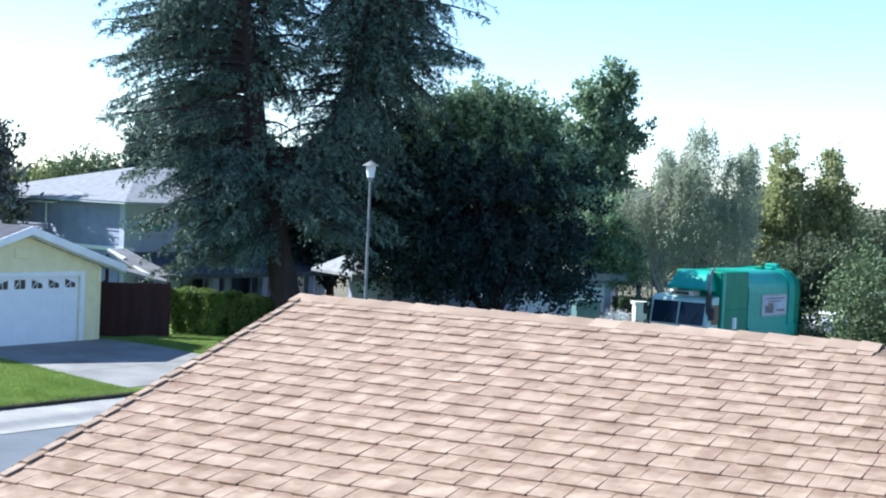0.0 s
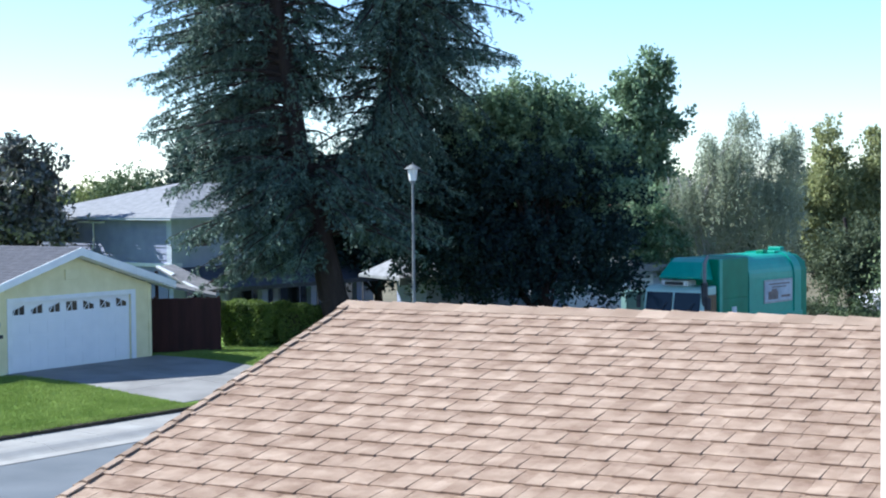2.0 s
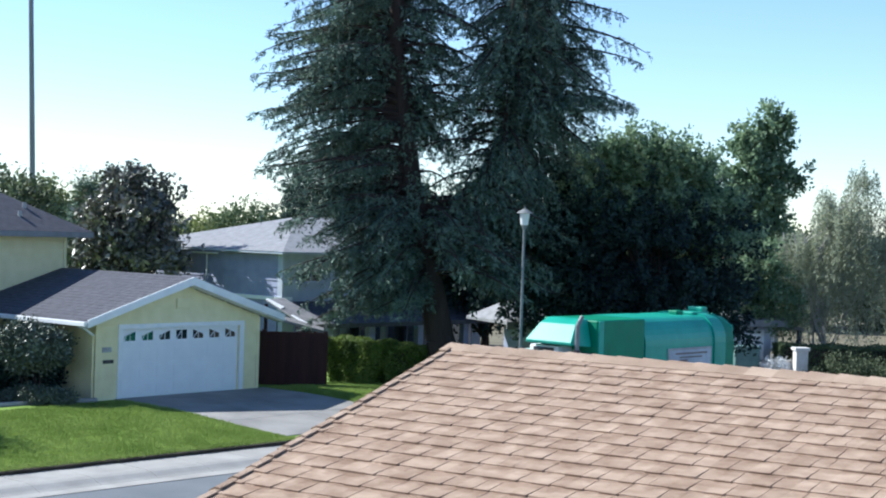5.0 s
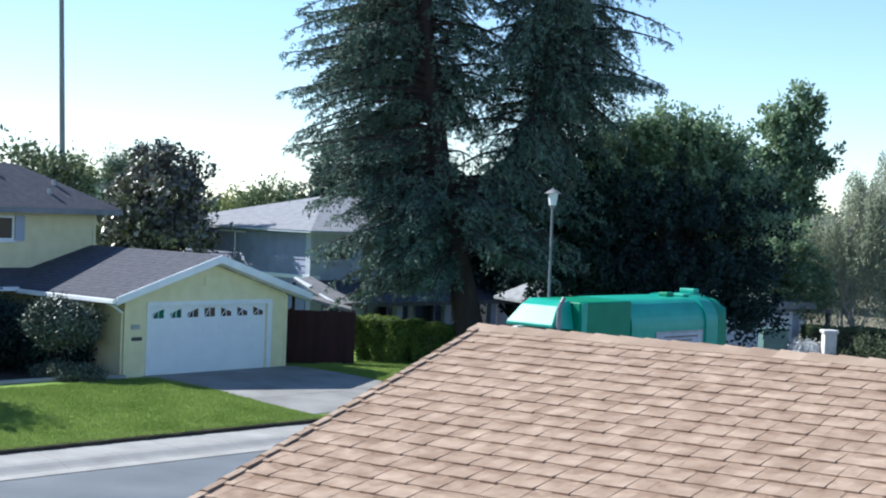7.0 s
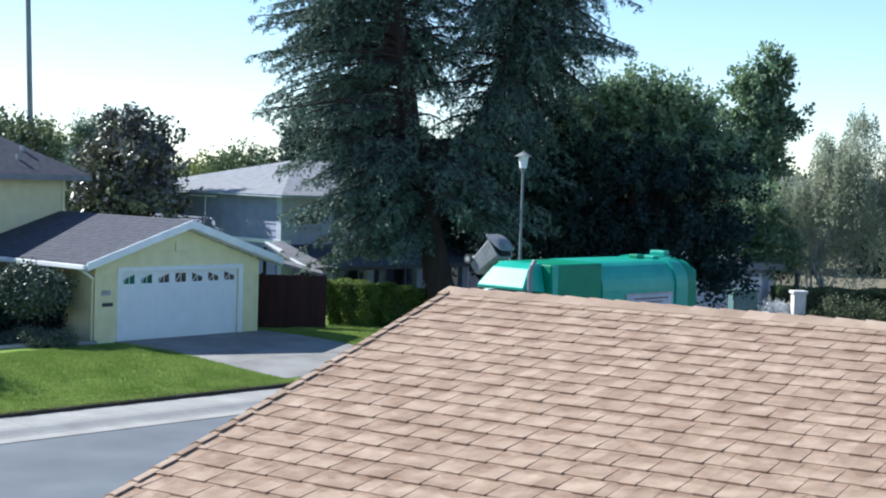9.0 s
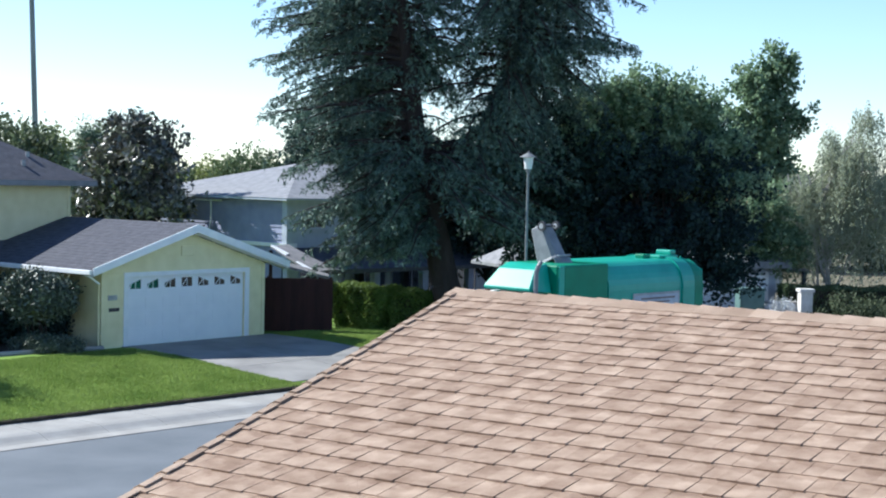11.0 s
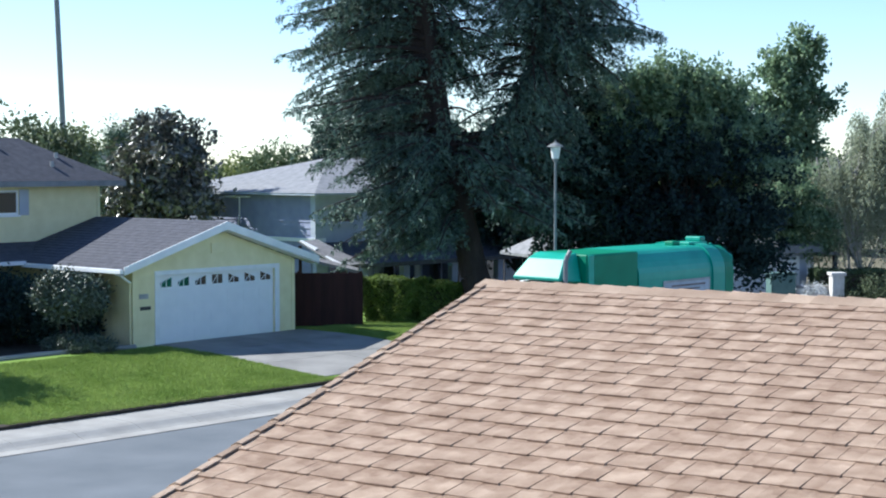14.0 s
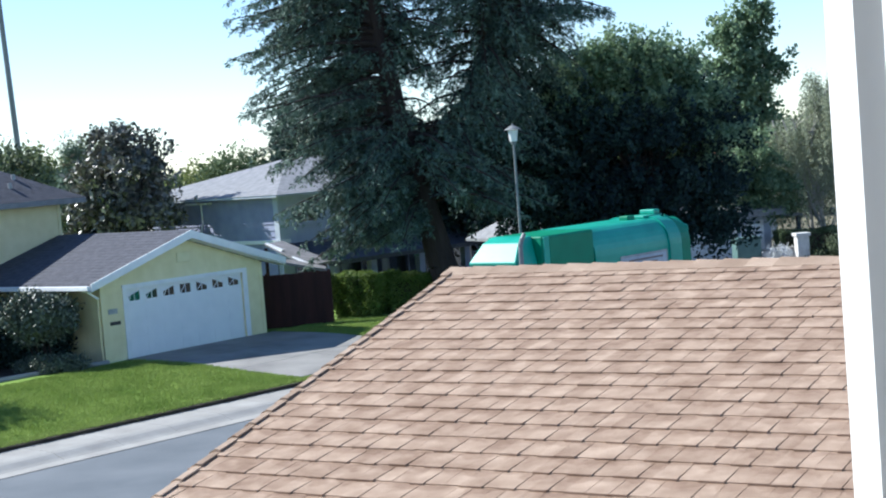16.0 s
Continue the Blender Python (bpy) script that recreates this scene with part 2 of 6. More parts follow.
def rod(a, b, r0, r1=None, sides=10, bm=None):
    """A tapered round bar from a to b."""
    a, b = Vector(a), Vector(b)
    r1 = r0 if r1 is None else r1
    own = bmesh.new()
    d = b - a
    m = Matrix.Translation((a + b) / 2) @ d.to_track_quat('Z', 'Y').to_matrix().to_4x4()
    bmesh.ops.create_cone(own, cap_ends=True, segments=sides, radius1=r0, radius2=r1, depth=d.length, matrix=m)
    if bm is None:
        return own
    merge(bm, own)
    return bm


def slab(corners, thick, bm=None):
    """A plate through corners (in order), given a thickness downwards along z."""
    own = bmesh.new()
    top = [own.verts.new(c) for c in corners]
    low = [own.verts.new(Vector(c) - Vector((0, 0, thick))) for c in corners]
    own.faces.new(top)
    own.faces.new(low[::-1])
    for i in range(len(top)):
        j = (i + 1) % len(top)
        own.faces.new((top[i], low[i], low[j], top[j]))
    if bm is None:
        return own
    merge(bm, own)
    return bm


def extrude_profile(points, y0, y1, bevel=0.0):
    """A profile in x and z, drawn out from y0 to y1."""
    bm = bmesh.new()
    a = [bm.verts.new((x, y0, z)) for x, z in points]
    b = [bm.verts.new((x, y1, z)) for x, z in points]
    bm.faces.new(a)
    bm.faces.new(b[::-1])
    for i in range(len(a)):
        j = (i + 1) % len(a)
        bm.faces.new((a[i], b[i], b[j], a[j]))
    if bevel:
        bmesh.ops.bevel(bm, geom=bm.edges[:], offset=bevel, segments=2, affect='EDGES', profile=0.5)
    return bm


# ---- street frame: s along the street (away), o across it (towards the window) ----
SU = Vector((0.5902, 0.8073, 0))
SM = Vector((0.8073, -0.5902, 0))
CURB, GUTTER, NEAR = -28.3, -26.8, -16.6


def street(s, o, z=0.0):
    p = SU * s + SM * o
    return Vector((p.x, p.y, z))


def dip(s):
    """The street falls gently away past the lamp."""
    return -0.017 * min(max(s - 35.0, 0.0), 30.0)


def ground_z(x, y):
    s, o = x * SU.x + y * SU.y, x * SM.x + y * SM.y
    rise = min(max((CURB - o) / 6.5, 0.0), 1.0)
    near = min(max((o - NEAR - 1.5) / 5.0, 0.0), 1.0)
    return dip(s) + 0.15 + 0.30 * rise * rise * (3 - 2 * rise) + 0.15 * near


def strip(name, s0, s1, o0, o1, z, material, ds=2.0, do=2.0, lift=None):
    """A sheet in street coordinates that follows the fall of the street."""
    ns, no = max(1, int((s1 - s0) / ds)), max(1, int(abs(o1 - o0) / do))
    verts, faces = [], []
    for i in range(ns + 1):
        for j in range(no + 1):
            s, o = s0 + (s1 - s0) * i / ns, o0 + (o1 - o0) * j / no
            p = street(s, o)
            verts.append((p.x, p.y, lift(p.x, p.y) if lift else dip(s) + z))
    for i in range(ns):
        for j in range(no):
            k = i * (no + 1) + j
            faces.append((k, k + 1, k + no + 2, k + no + 1))
    return raw(name, verts, faces, material, smooth=True)


# ---- ground ----
def build_ground():
    n = 48
    verts = [(0, 0, -0.9)]
    for k, r in enumerate((40, 130, 400, 1500, 4500)):
        for i in range(n):
            a = 2 * math.pi * i / n
            verts.append((r * math.cos(a), 40 + r * math.sin(a), -0.9))
    faces = [(0, 1 + i, 1 + (i + 1) % n) for i in range(n)]
    for k in range(4):
        for i in range(n):
            a, b = 1 + k * n + i, 1 + k * n + (i + 1) % n
            faces.append((a, b, b + n, a + n))
    tagged(raw("ground", verts, faces, M_EARTH), "dry brown earth reaching to the horizon", "ground", kind="structure")
    tagged(strip("road", -30, 110, GUTTER, NEAR, 0.0, M_ASPHALT), "smooth blue-grey asphalt street", "road", kind="structure")
    # far gutter apron, rolled kerb and pavement
    tagged(strip("gutter", -30, 110, GUTTER + 0.42, GUTTER, 0.012, M_CONCRETE, lift=None), "pale concrete gutter along the road", "gutter", kind="structure")
    tagged(strip("lawn", -30, 47, CURB, -75, 0, M_LAWN, 1.5, 1.5, ground_z), "green mown lawn ground beside the houses", "lawn", kind="structure")
    tagged(strip("far_yard", 47, 110, CURB, -90, 0, M_EARTH, 1.5, 2, ground_z), "dry earth yards beyond the tree", "ground", kind="structure")
    tagged(strip("forecourt", 50, 66, CURB - 0.02, -36.5, 0, M_DRIVE, 1.5, 1.5, lambda x, y: ground_z(x, y) + 0.02), "pale concrete forecourt of the white garage", "driveway", kind="structure")
    tagged(strip("near_yard", -30, 110, NEAR + 1.5, 40, 0, M_EARTH, 3, 3, ground_z), "ground of the near yards", "ground", kind="structure")
    pavement = thing("pavement", Matrix.Identity(4), "pale concrete pavement with tooled joints and rolled kerb", "pavement", kind="structure")
    for side, a, b in ((0, CURB, GUTTER), (1, NEAR + 1.5, NEAR)):
        s = -6.0 if side == 0 else 0.0
        last = 60.0 if side == 0 else 40.0
        while s < last:
            bm = bmesh.new()
            e = s + 1.49
            sign = 1 if b > a else -1
            rows = ((a, 0.15), (b - sign * 0.50, 0.135), (b - sign * 0.34, 0.110), (b - sign * 0.14, 0.040), (b, 0.008), (b, -0.25), (a, -0.25))
            va = [bm.verts.new(street(s, o, dip(s) + z)) for o, z in rows]
            vb = [bm.verts.new(street(e, o, dip(e) + z)) for o, z in rows]
            bm.faces.new(va)
            bm.faces.new(vb[::-1])
            for i in range(len(rows)):
                j = (i + 1) % len(rows)
                bm.faces.new((va[i], vb[i], vb[j], va[j]))
            part("slab", bm, M_CONCRETE, pavement)
            s += 1.5


def build_turf_edge():
    """The cut edge where the turf stands above the pavement."""
    verts, faces = [], []
    rnd = random.Random(4)
    n = 130
    for i in range(n + 1):
        s = -6.0 + 32.7 * i / n
        w = rnd.uniform(-0.02, 0.02)
        for o, z in ((CURB + 0.03 + w, 0.13), (CURB + 0.01 + w, 0.22 + w * 0.5), (CURB - 0.10, 0.235), (CURB - 0.75, 0.17)):
            verts.append(street(s, o, dip(s) + z))
    for i in range(n):
        for j in range(3):
            k = i * 4 + j
            faces.append((k, k + 4, k + 5, k + 1))
    tagged(raw("turf_edge", verts, faces, M_SOIL), "dark cut turf edge along the pavement", "lawn edge", kind="structure")


build_ground()
build_turf_edge()


# ---- the tan shingle roof before the window ----
RIDGE = Vector((0.8879, -0.4601, 0.0))
DOWN = Vector((-0.4530, -0.8742, -0.1752))
PEAK = Vector((-0.750, 8.341, 4.969))
OUT = RIDGE.cross(DOWN).normalized()
if OUT.z < 0:
    OUT = -OUT
EXPO = 0.143
LEAN = 0.186  # the rake runs in as it comes down
ROOF_M = Matrix((( RIDGE.x, DOWN.x, OUT.x, PEAK.x), (RIDGE.y, DOWN.y, OUT.y, PEAK.y), (RIDGE.z, DOWN.z, OUT.z, PEAK.z), (0, 0, 0, 1)))
BACK = Vector((-DOWN.x, -DOWN.y, DOWN.z))


def tab_verts(a0, a1, b0, b1, lift, wob):
    """One shingle tab in roof coordinates: its butt end stands proud, its head slips under the course above."""
    t = 0.0050 + lift
    sl = 0.0012
    w0, w1, w2 = wob
    return [(a0 + sl, b0, 0.0006), (a1 - sl, b0, 0.0006), (a1 - sl + w1, b1 + w2, t), (a0 + sl + w0, b1 + w0 * 0.6 + w2, t),
            (a1 - sl + w1, b1 + w2, 0.0), (a0 + sl + w0, b1 + w0 * 0.6 + w2, 0.0)]


TAB_FACES = [(0, 1, 2, 3), (3, 2, 4, 5), (0, 3, 5), (1, 4, 2)]


def build_near_roof():
    roof = thing("shingle_roof", ROOF_M, "tan laminated asphalt shingle roof with ridge caps", "roof", kind="structure")
    rnd = random.Random(11)
    length, slope, grow = 3.06, 5.2, 0.75
    deck = slab([(0, -0.01, -0.002), (length, -0.01, -0.002), (length + grow * slope, slope, -0.002), (LEAN * slope, slope, -0.002)], 0.09)
    part("deck", deck, M_FELT, roof)
    # the far slope, seen only from outside
    bm = bmesh.new()
    inv = ROOF_M.inverted()
    q = [inv @ p for p in (PEAK, PEAK + RIDGE * length, PEAK + RIDGE * length + BACK * 4.0, PEAK + BACK * 4.0)]
    vs = [bm.verts.new(p - Vector((0, 0, 0.01))) for p in q]
    lo = [bm.verts.new(p - Vector((0, 0, 0.09))) for p in q]
    bm.faces.new(vs)
    bm.faces.new(lo[::-1])
    for i in range(4):
        bm.faces.new((vs[i], lo[i], lo[(i + 1) % 4], vs[(i + 1) % 4]))
    part("back_slope", bm, M_SHINGLE_JOIN, roof)
    joined_v, joined_f = [], []
    count = 0
    b = 0.05
    while b < slope:
        a = LEAN * b - 0.02 - rnd.random() * 0.12
        end = length + grow * b
        skew, proud = 0.0, rnd.random() < 0.5
        while a < end:
            w = rnd.choice((0.058, 0.066, 0.070, 0.074, 0.078, 0.082, 0.090)) * rnd.uniform(0.93, 1.07)
            a0, a1 = max(a, LEAN * b + 0.004), min(a + w, end)
            a += w
            if a1 - a0 < 0.03:
                continue
            turn = rnd.uniform(-0.004, 0.004)
            vs = tab_verts(a0, a1, b - 0.012, b + EXPO, rnd.uniform(0.0030, 0.0050) if proud else rnd.uniform(0.0, 0.0012), [skew, turn, rnd.uniform(0.003, 0.006) if proud else rnd.uniform(-0.006, -0.002)])
            skew = turn
            if rnd.random() < 0.85:
                proud = not proud
            if 0.9 < b < 2.6 and 0.5 < a0 < 2.9 and count < 300:
                raw("shingle", vs, TAB_FACES, M_SHINGLE, roof)
                count += 1
            else:
                k = len(joined_v)
                joined_v += vs
                joined_f += [tuple(i + k for i in f) for f in TAB_FACES]
        b += EXPO
    tagged(raw("shingle_field", joined_v, joined_f, M_SHINGLE_JOIN, roof), kind="stuff")
    # bent caps along the ridge, each lapping the next
    back_n = inv.to_3x3() @ BACK
    x = -0.015
    for i in range(24):
        bm = bmesh.new()
        x0, x1 = x, x + EXPO + 0.02
        lift0, lift1 = 0.016, 0.008
        pts = [back_n * 0.125, Vector((0, 0, 0)), Vector((0, 0.118, 0))]
        ring = []
        for xx, lf in ((x0, lift0), (x1, lift1)):
            for dz in (0.0, -0.006):
                ring.append([bm.verts.new(Vector((min(xx, length + 0.02), p.y, p.z + (lf if k == 1 else lf * 0.55) + dz + (0.004 if k == 1 else 0)))) for k, p in enumerate(pts)])
        t0, l0, t1, l1 = ring
        for k in range(2):
            bm.faces.new((t0[k], t0[k + 1], t1[k + 1], t1[k]))
            bm.faces.new((l0[k], l1[k], l1[k + 1], l0[k + 1]))
            bm.faces.new((t0[k], l0[k], l0[k + 1], t0[k + 1]))
            bm.faces.new((t1[k], t1[k + 1], l1[k + 1], l1[k]))
        for k in (0, 2):
            bm.faces.new((t0[k], t1[k], l1[k], l0[k]))
        part("ridge_cap", bm, M_CAP, roof)
        x += EXPO
        if x > length - 0.02:
            break
    # caps down the rake
    y = 0.02
    while y < slope - 0.1:
        bm = bmesh.new()
        y0, y1 = y - 0.02, y + EXPO * 1.01
        z0, z1 = 0.009, 0.019
        outer, inner = -0.028, 0.026
        e0, e1 = LEAN * y0, LEAN * y1
        corners = [(e0 + outer, y0, z0 - 0.012), (e0, y0, z0), (e0 + inner, y0, z0 - 0.002), (e1 + outer - 0.003, y1, z1 - 0.016), (e1, y1, z1), (e1 + inner + 0.003, y1, z1 - 0.002)]
        top = [bm.verts.new(c) for c in corners]
        low = [bm.verts.new((c[0], c[1], c[2] - (0.020 if k % 3 == 0 else 0.006))) for k, c in enumerate(corners)]
        for k in range(2):
            bm.faces.new((top[k], top[k + 1], top[k + 4], top[k + 3]))
            bm.faces.new((low[k], low[k + 3], low[k + 4], low[k + 1]))
            bm.faces.new((top[k + 3], top[k + 4], low[k + 4], low[k + 3]))
        bm.faces.new((top[0], top[3], low[3], low[0]))
        bm.faces.new((top[2], low[2], low[5], top[5]))
        part("rake_cap", bm, M_CAP, roof)
        y += EXPO
    part("barge_board", slab([(-0.022, -0.02, -0.012), (-0.002, -0.02, -0.012), (LEAN * slope - 0.002, slope, -0.012), (LEAN * slope - 0.022, slope, -0.012)], 0.19), M_WHITE, roof)
    part("end_board", slab([(length + 0.004, -0.02, -0.004), (length + 0.035, -0.02, -0.004), (length + 0.035 + grow * slope, slope, -0.004), (length + 0.004 + grow * slope, slope, -0.004)], 0.19), M_CAP, roof)
    # the wing under it
    wing = thing("garage_wing", pose(PEAK.x, PEAK.y, 0, 0, 0, math.degrees(math.atan2(RIDGE.y, RIDGE.x))), "yellow plastered house wing under the tan roof", "house")
    bm = bmesh.new()
    pts = [(-4.7, 0.2), (3.6, 0.2), (3.6, 4.969 - 0.16 - 3.6 * 0.178), (0, 4.969 - 0.14), (-4.7, 4.969 - 0.16 - 4.7 * 0.178)]
    va = [bm.verts.new((0.9, y, z)) for y, z in pts]
    vb = [bm.verts.new((length - 0.12, y, z)) for y, z in pts]
    bm.faces.new(va)
    bm.faces.new(vb[::-1])
    for i in range(5):
        j = (i + 1) % 5
        bm.faces.new((va[i], vb[i], vb[j], va[j]))
    part("wall", bm, M_YELLOW, wing)


build_near_roof()


# ---- the window and the room behind it ----
def build_room():
    xr, y0, y1 = 0.0376, -0.05, 0.098
    floor_z, top = 4.15, 6.60
    wall = bmesh.new()
    box(-3.2, y0, 0.1, -1.15, y1, 7.0, bm=wall)
    box(0.12, y0, 0.1, 2.4, y1, 7.0, bm=wall)
    box(-1.15, y0, 0.1, 0.12, y1, 5.05, bm=wall)
    box(-1.15, y0, 6.25, 0.12, y1, 7.0, bm=wall)
    tagged(part("wall_window", wall, M_PLASTER), "pale plastered house wall with a window opening", "wall", kind="structure")
    other = bmesh.new()
    box(-3.2, -4.2, 0.1, -3.05, y0, 7.0, bm=other)
    box(2.25, -4.2, 0.1, 2.4, y0, 7.0, bm=other)
    box(-3.05, -4.2, 0.1, 2.25, -4.05, 7.0, bm=other)
    tagged(part("wall_room", other, M_PLASTER), "plain plastered walls of the room", "wall", kind="structure")
    tagged(part("floor", box(-3.05, -4.05, floor_z - 0.2, 2.25, y0, floor_z), M_CARPET), "beige carpeted floor", "floor", kind="structure")
    tagged(part("ceiling", box(-3.05, -4.05, top, 2.25, y0, top + 0.15), M_PLASTER), "plain white ceiling", "ceiling", kind="structure")
    win = thing("window_1", Matrix.Identity(4), "open window with a white grooved vinyl frame", "window", kind="structure")
    # grooved right jamb: lip, channel, inner face
    prof = [(xr, y1 + 0.004), (xr, 0.0932), (xr + 0.040, 0.0930), (xr + 0.040, 0.0888), (xr + 0.0005, 0.0885), (xr + 0.0005, 0.040), (xr + 0.012, 0.0395), (xr + 0.012, y0 - 0.004), (0.118, y0 - 0.004), (0.118, y1 + 0.004)]
    bm = bmesh.new()
    lo = [bm.verts.new((x, y, 5.085)) for x, y in prof]
    hi = [bm.verts.new((x, y, 6.215)) for x, y in prof]
    bm.faces.new(lo[::-1])
    bm.faces.new(hi)
    for i in range(len(prof)):
        j = (i + 1) % len(prof)
        bm.faces.new((lo[i], lo[j], hi[j], hi[i]))
    part("window_frame", bm, M_VINYL, win)
    part("window_frame", box(-1.15, y0 - 0.004, 5.085, -1.07, y1 + 0.004, 6.215, 0.003), M_VINYL, win)
    part("window_frame", box(-1.15, y0 - 0.004, 6.215, 0.118, y1 + 0.004, 6.25, 0.003), M_VINYL, win)
    part("window_sill", box(-1.15, y0 - 0.03, 5.05, 0.118, y1 + 0.03, 5.085, 0.004), M_VINYL, win)


build_room()


# ---- houses ----
def board_wall(x0, x1, z0, z1, y, parent, material, name="siding_board", step=0.2, thick=0.018, top=None):
    """Lapped boards on a wall that faces -y, one object a board; top(x0, x1, z) may clip them under a slope."""
    z = z0
    while z < z1 - 0.02:
        e = min(z + step, z1)
        a, b = x0, x1
        if top:
            a, b = top(a, b, e - 0.03)
            if b - a < 0.2:
                break
        bm = bmesh.new()
        vs = [bm.verts.new(p) for p in ((a, y - thick, z), (b, y - thick, z), (b, y - 0.004, e), (a, y - 0.004, e), (a, y, z), (b, y, z), (b, y, e), (a, y, e))]
        for f in ((0, 1, 2, 3), (4, 7, 6, 5), (0, 4, 5, 1), (3, 2, 6, 7), (0, 3, 7, 4), (1, 5, 6, 2)):
            bm.faces.new([vs[i] for i in f])
        part(name, bm, material, parent)
        z = e


def window_unit(parent, x0, x1, z0, z1, y, panes=2, frame_mat=None):
    frame_mat = frame_mat or M_WHITE
    win = part("window", box(x0, y - 0.02, z0, x1, y + 0.05, z1), frame_mat, parent)
    t = 0.07
    n = panes
    w = (x1 - x0 - t * (n + 1)) / n
    for i in range(n):
        a = x0 + t + i * (w + t)
        part("pane", box(a, y - 0.028, z0 + t, a + w, y - 0.021, z1 - t), M_GLASS, win)
    part("sill", box(x0 - 0.06, y - 0.08, z0 - 0.06, x1 + 0.06, y - 0.02, z0), frame_mat, win)
    return win


YH = pose(-13.87, 42.25, 0.45, 0, 0, 55.83)


def build_yellow_house():
    house = thing("yellow_house", YH, "yellow board-sided house with attached garage, white trim and charcoal shingle roof", "house")
    zr, k, xr = 3.46, 0.314, 3.1
    under = lambda x: zr - 0.22 - k * abs(x - xr)
    # front wall with the door opening
    d0, d1, dt = 0.92, 5.40, 1.99
    fr = bmesh.new()
    box(0, 0, -0.4, d0, 0.15, dt, bm=fr)
    box(d1, 0, -0.4, 6.2, 0.15, dt, bm=fr)
    own = extrude_profile([(0, dt), (6.2, dt), (6.2, under(6.2)), (3.1, under(3.1)), (0, under(0))], 0.0, 0.15)
    merge(fr, own)
    part("wall", fr, M_YELLOW, house, "yellow painted boards")
    part("wall", box(0, 0.15, -0.4, 0.15, 8.6, under(0)), M_YELLOW, house)
    part("wall", box(6.05, 0.15, -0.4, 6.2, 9.0, under(6.2)), M_YELLOW, house)
    clip = lambda a, b, z: (a, b) if z < under(0) else (xr - (zr - 0.22 - z) / k, xr + (zr - 0.22 - z) / k)
    board_wall(0.0, d0 - 0.15, -0.02, dt + 0.10, 0.0, house, M_YELLOW)
    board_wall(d1 + 0.17, 6.2, -0.02, dt + 0.10, 0.0, house, M_YELLOW)
    board_wall(0.0, 6.2, dt + 0.14, zr - 0.3, 0.0, house, M_YELLOW, top=clip)
    # overhead door
    door = part("garage_door", box(d0, 0.07, 0.0, d1, 0.11, dt), M_DOOR, house, "white panelled overhead door")
    n_rows = 4
    h = dt / n_rows
    for r in range(n_rows):
        for c in range(7):
            w = (d1 - d0) / 7
            x0, x1 = d0 + c * w + 0.06, d0 + (c + 1) * w - 0.06
            z0, z1 = r * h + 0.09, (r + 1) * h - 0.09
            if r == 3:
                z0, z1 = z0 + 0.06, z1 + 0.03
                bmw = bmesh.new()
                x0, x1 = x0 + 0.06, x1 - 0.06
                # fan-shaped lights, rising to the middle
                lean = (c - 3) / 3.0
                za = z1 - 0.02 if lean > -0.3 else z1 - 0.16
                zb = z1 - 0.02 if lean < 0.3 else z1 - 0.16
                vs = [bmw.verts.new(p) for p in ((x0, 0.066, z0), (x1, 0.066, z0), (x1, 0.066, zb), (x0, 0.066, za), (x0, 0.070, z0), (x1, 0.070, z0), (x1, 0.070, zb), (x0, 0.070, za))]
                for f in ((0, 1, 2, 3), (4, 7, 6, 5), (0, 4, 5, 1), (3, 2, 6, 7), (0, 3, 7, 4), (1, 5, 6, 2)):
                    bmw.faces.new([vs[i] for i in f])
                part("pane", bmw, M_GLASS, door)
                part("muntin", rod((x0, 0.062, z0), ((x0 + x1) / 2 + lean * 0.1, 0.062, z1 - 0.03), 0.012, sides=6), M_WHITE, door)
                part("muntin", rod(((x0 + x1) / 2, 0.062, z0), ((x0 + x1) / 2, 0.062, z1 - 0.05), 0.012, sides=6), M_WHITE, door)
            else:
                part("panel", box(x0, 0.064, z0, x1, 0.072, z1, 0.003), M_DOOR, door)
        if r:
            part("joint", box(d0, 0.064, r * h - 0.004, d1, 0.071, r * h + 0.004), M_DOOR, door)
    part("trim", box(d0 - 0.16, -0.04, -0.05, d0 - 0.002, 0.02, dt + 0.0), M_WHITE, house)
    part("trim", box(d1 + 0.002, -0.04, -0.05, d1 + 0.17, 0.02, dt + 0.0), M_WHITE, house)
    part("trim", box(d0 - 0.16, -0.045, dt + 0.002, d1 + 0.17, 0.02, dt + 0.14), M_WHITE, house)
    part("trim", box(-0.025, -0.03, -0.1, 0.10, 0.0, under(0) - 0.03), M_YELLOW, house)
    part("trim", box(6.10, -0.03, -0.1, 6.225, 0.0, under(6.2) - 0.03), M_YELLOW, house)
    part("gable_vent", box(2.85, -0.05, 2.55, 3.35, -0.02, 2.85, 0.01), M_YELLOW, house, "louvred gable vent")
    part("number_plate", box(0.20, -0.04, 1.36, 0.52, -0.02, 1.50, 0.005), M_STEEL, house, "small plate with unreadable bars")
    part("mail_slot", box(0.24, -0.045, 1.04, 0.60, -0.02, 1.14, 0.005), M_DARKSTEEL, house)
    # garage roof: two slopes
    e0, e1 = -0.65, 6.85
    for a, b in ((e0, xr), (e1, xr)):
        za, zb = zr - k * abs(a - xr), zr
        part("roof", slab([(a, -0.45, za), (b, -0.45, zb), (b, 11.0, zb), (a, 11.0 if a > xr else 5.9, za)], 0.10), M_DARKROOF, house, "charcoal shingle roof slope")
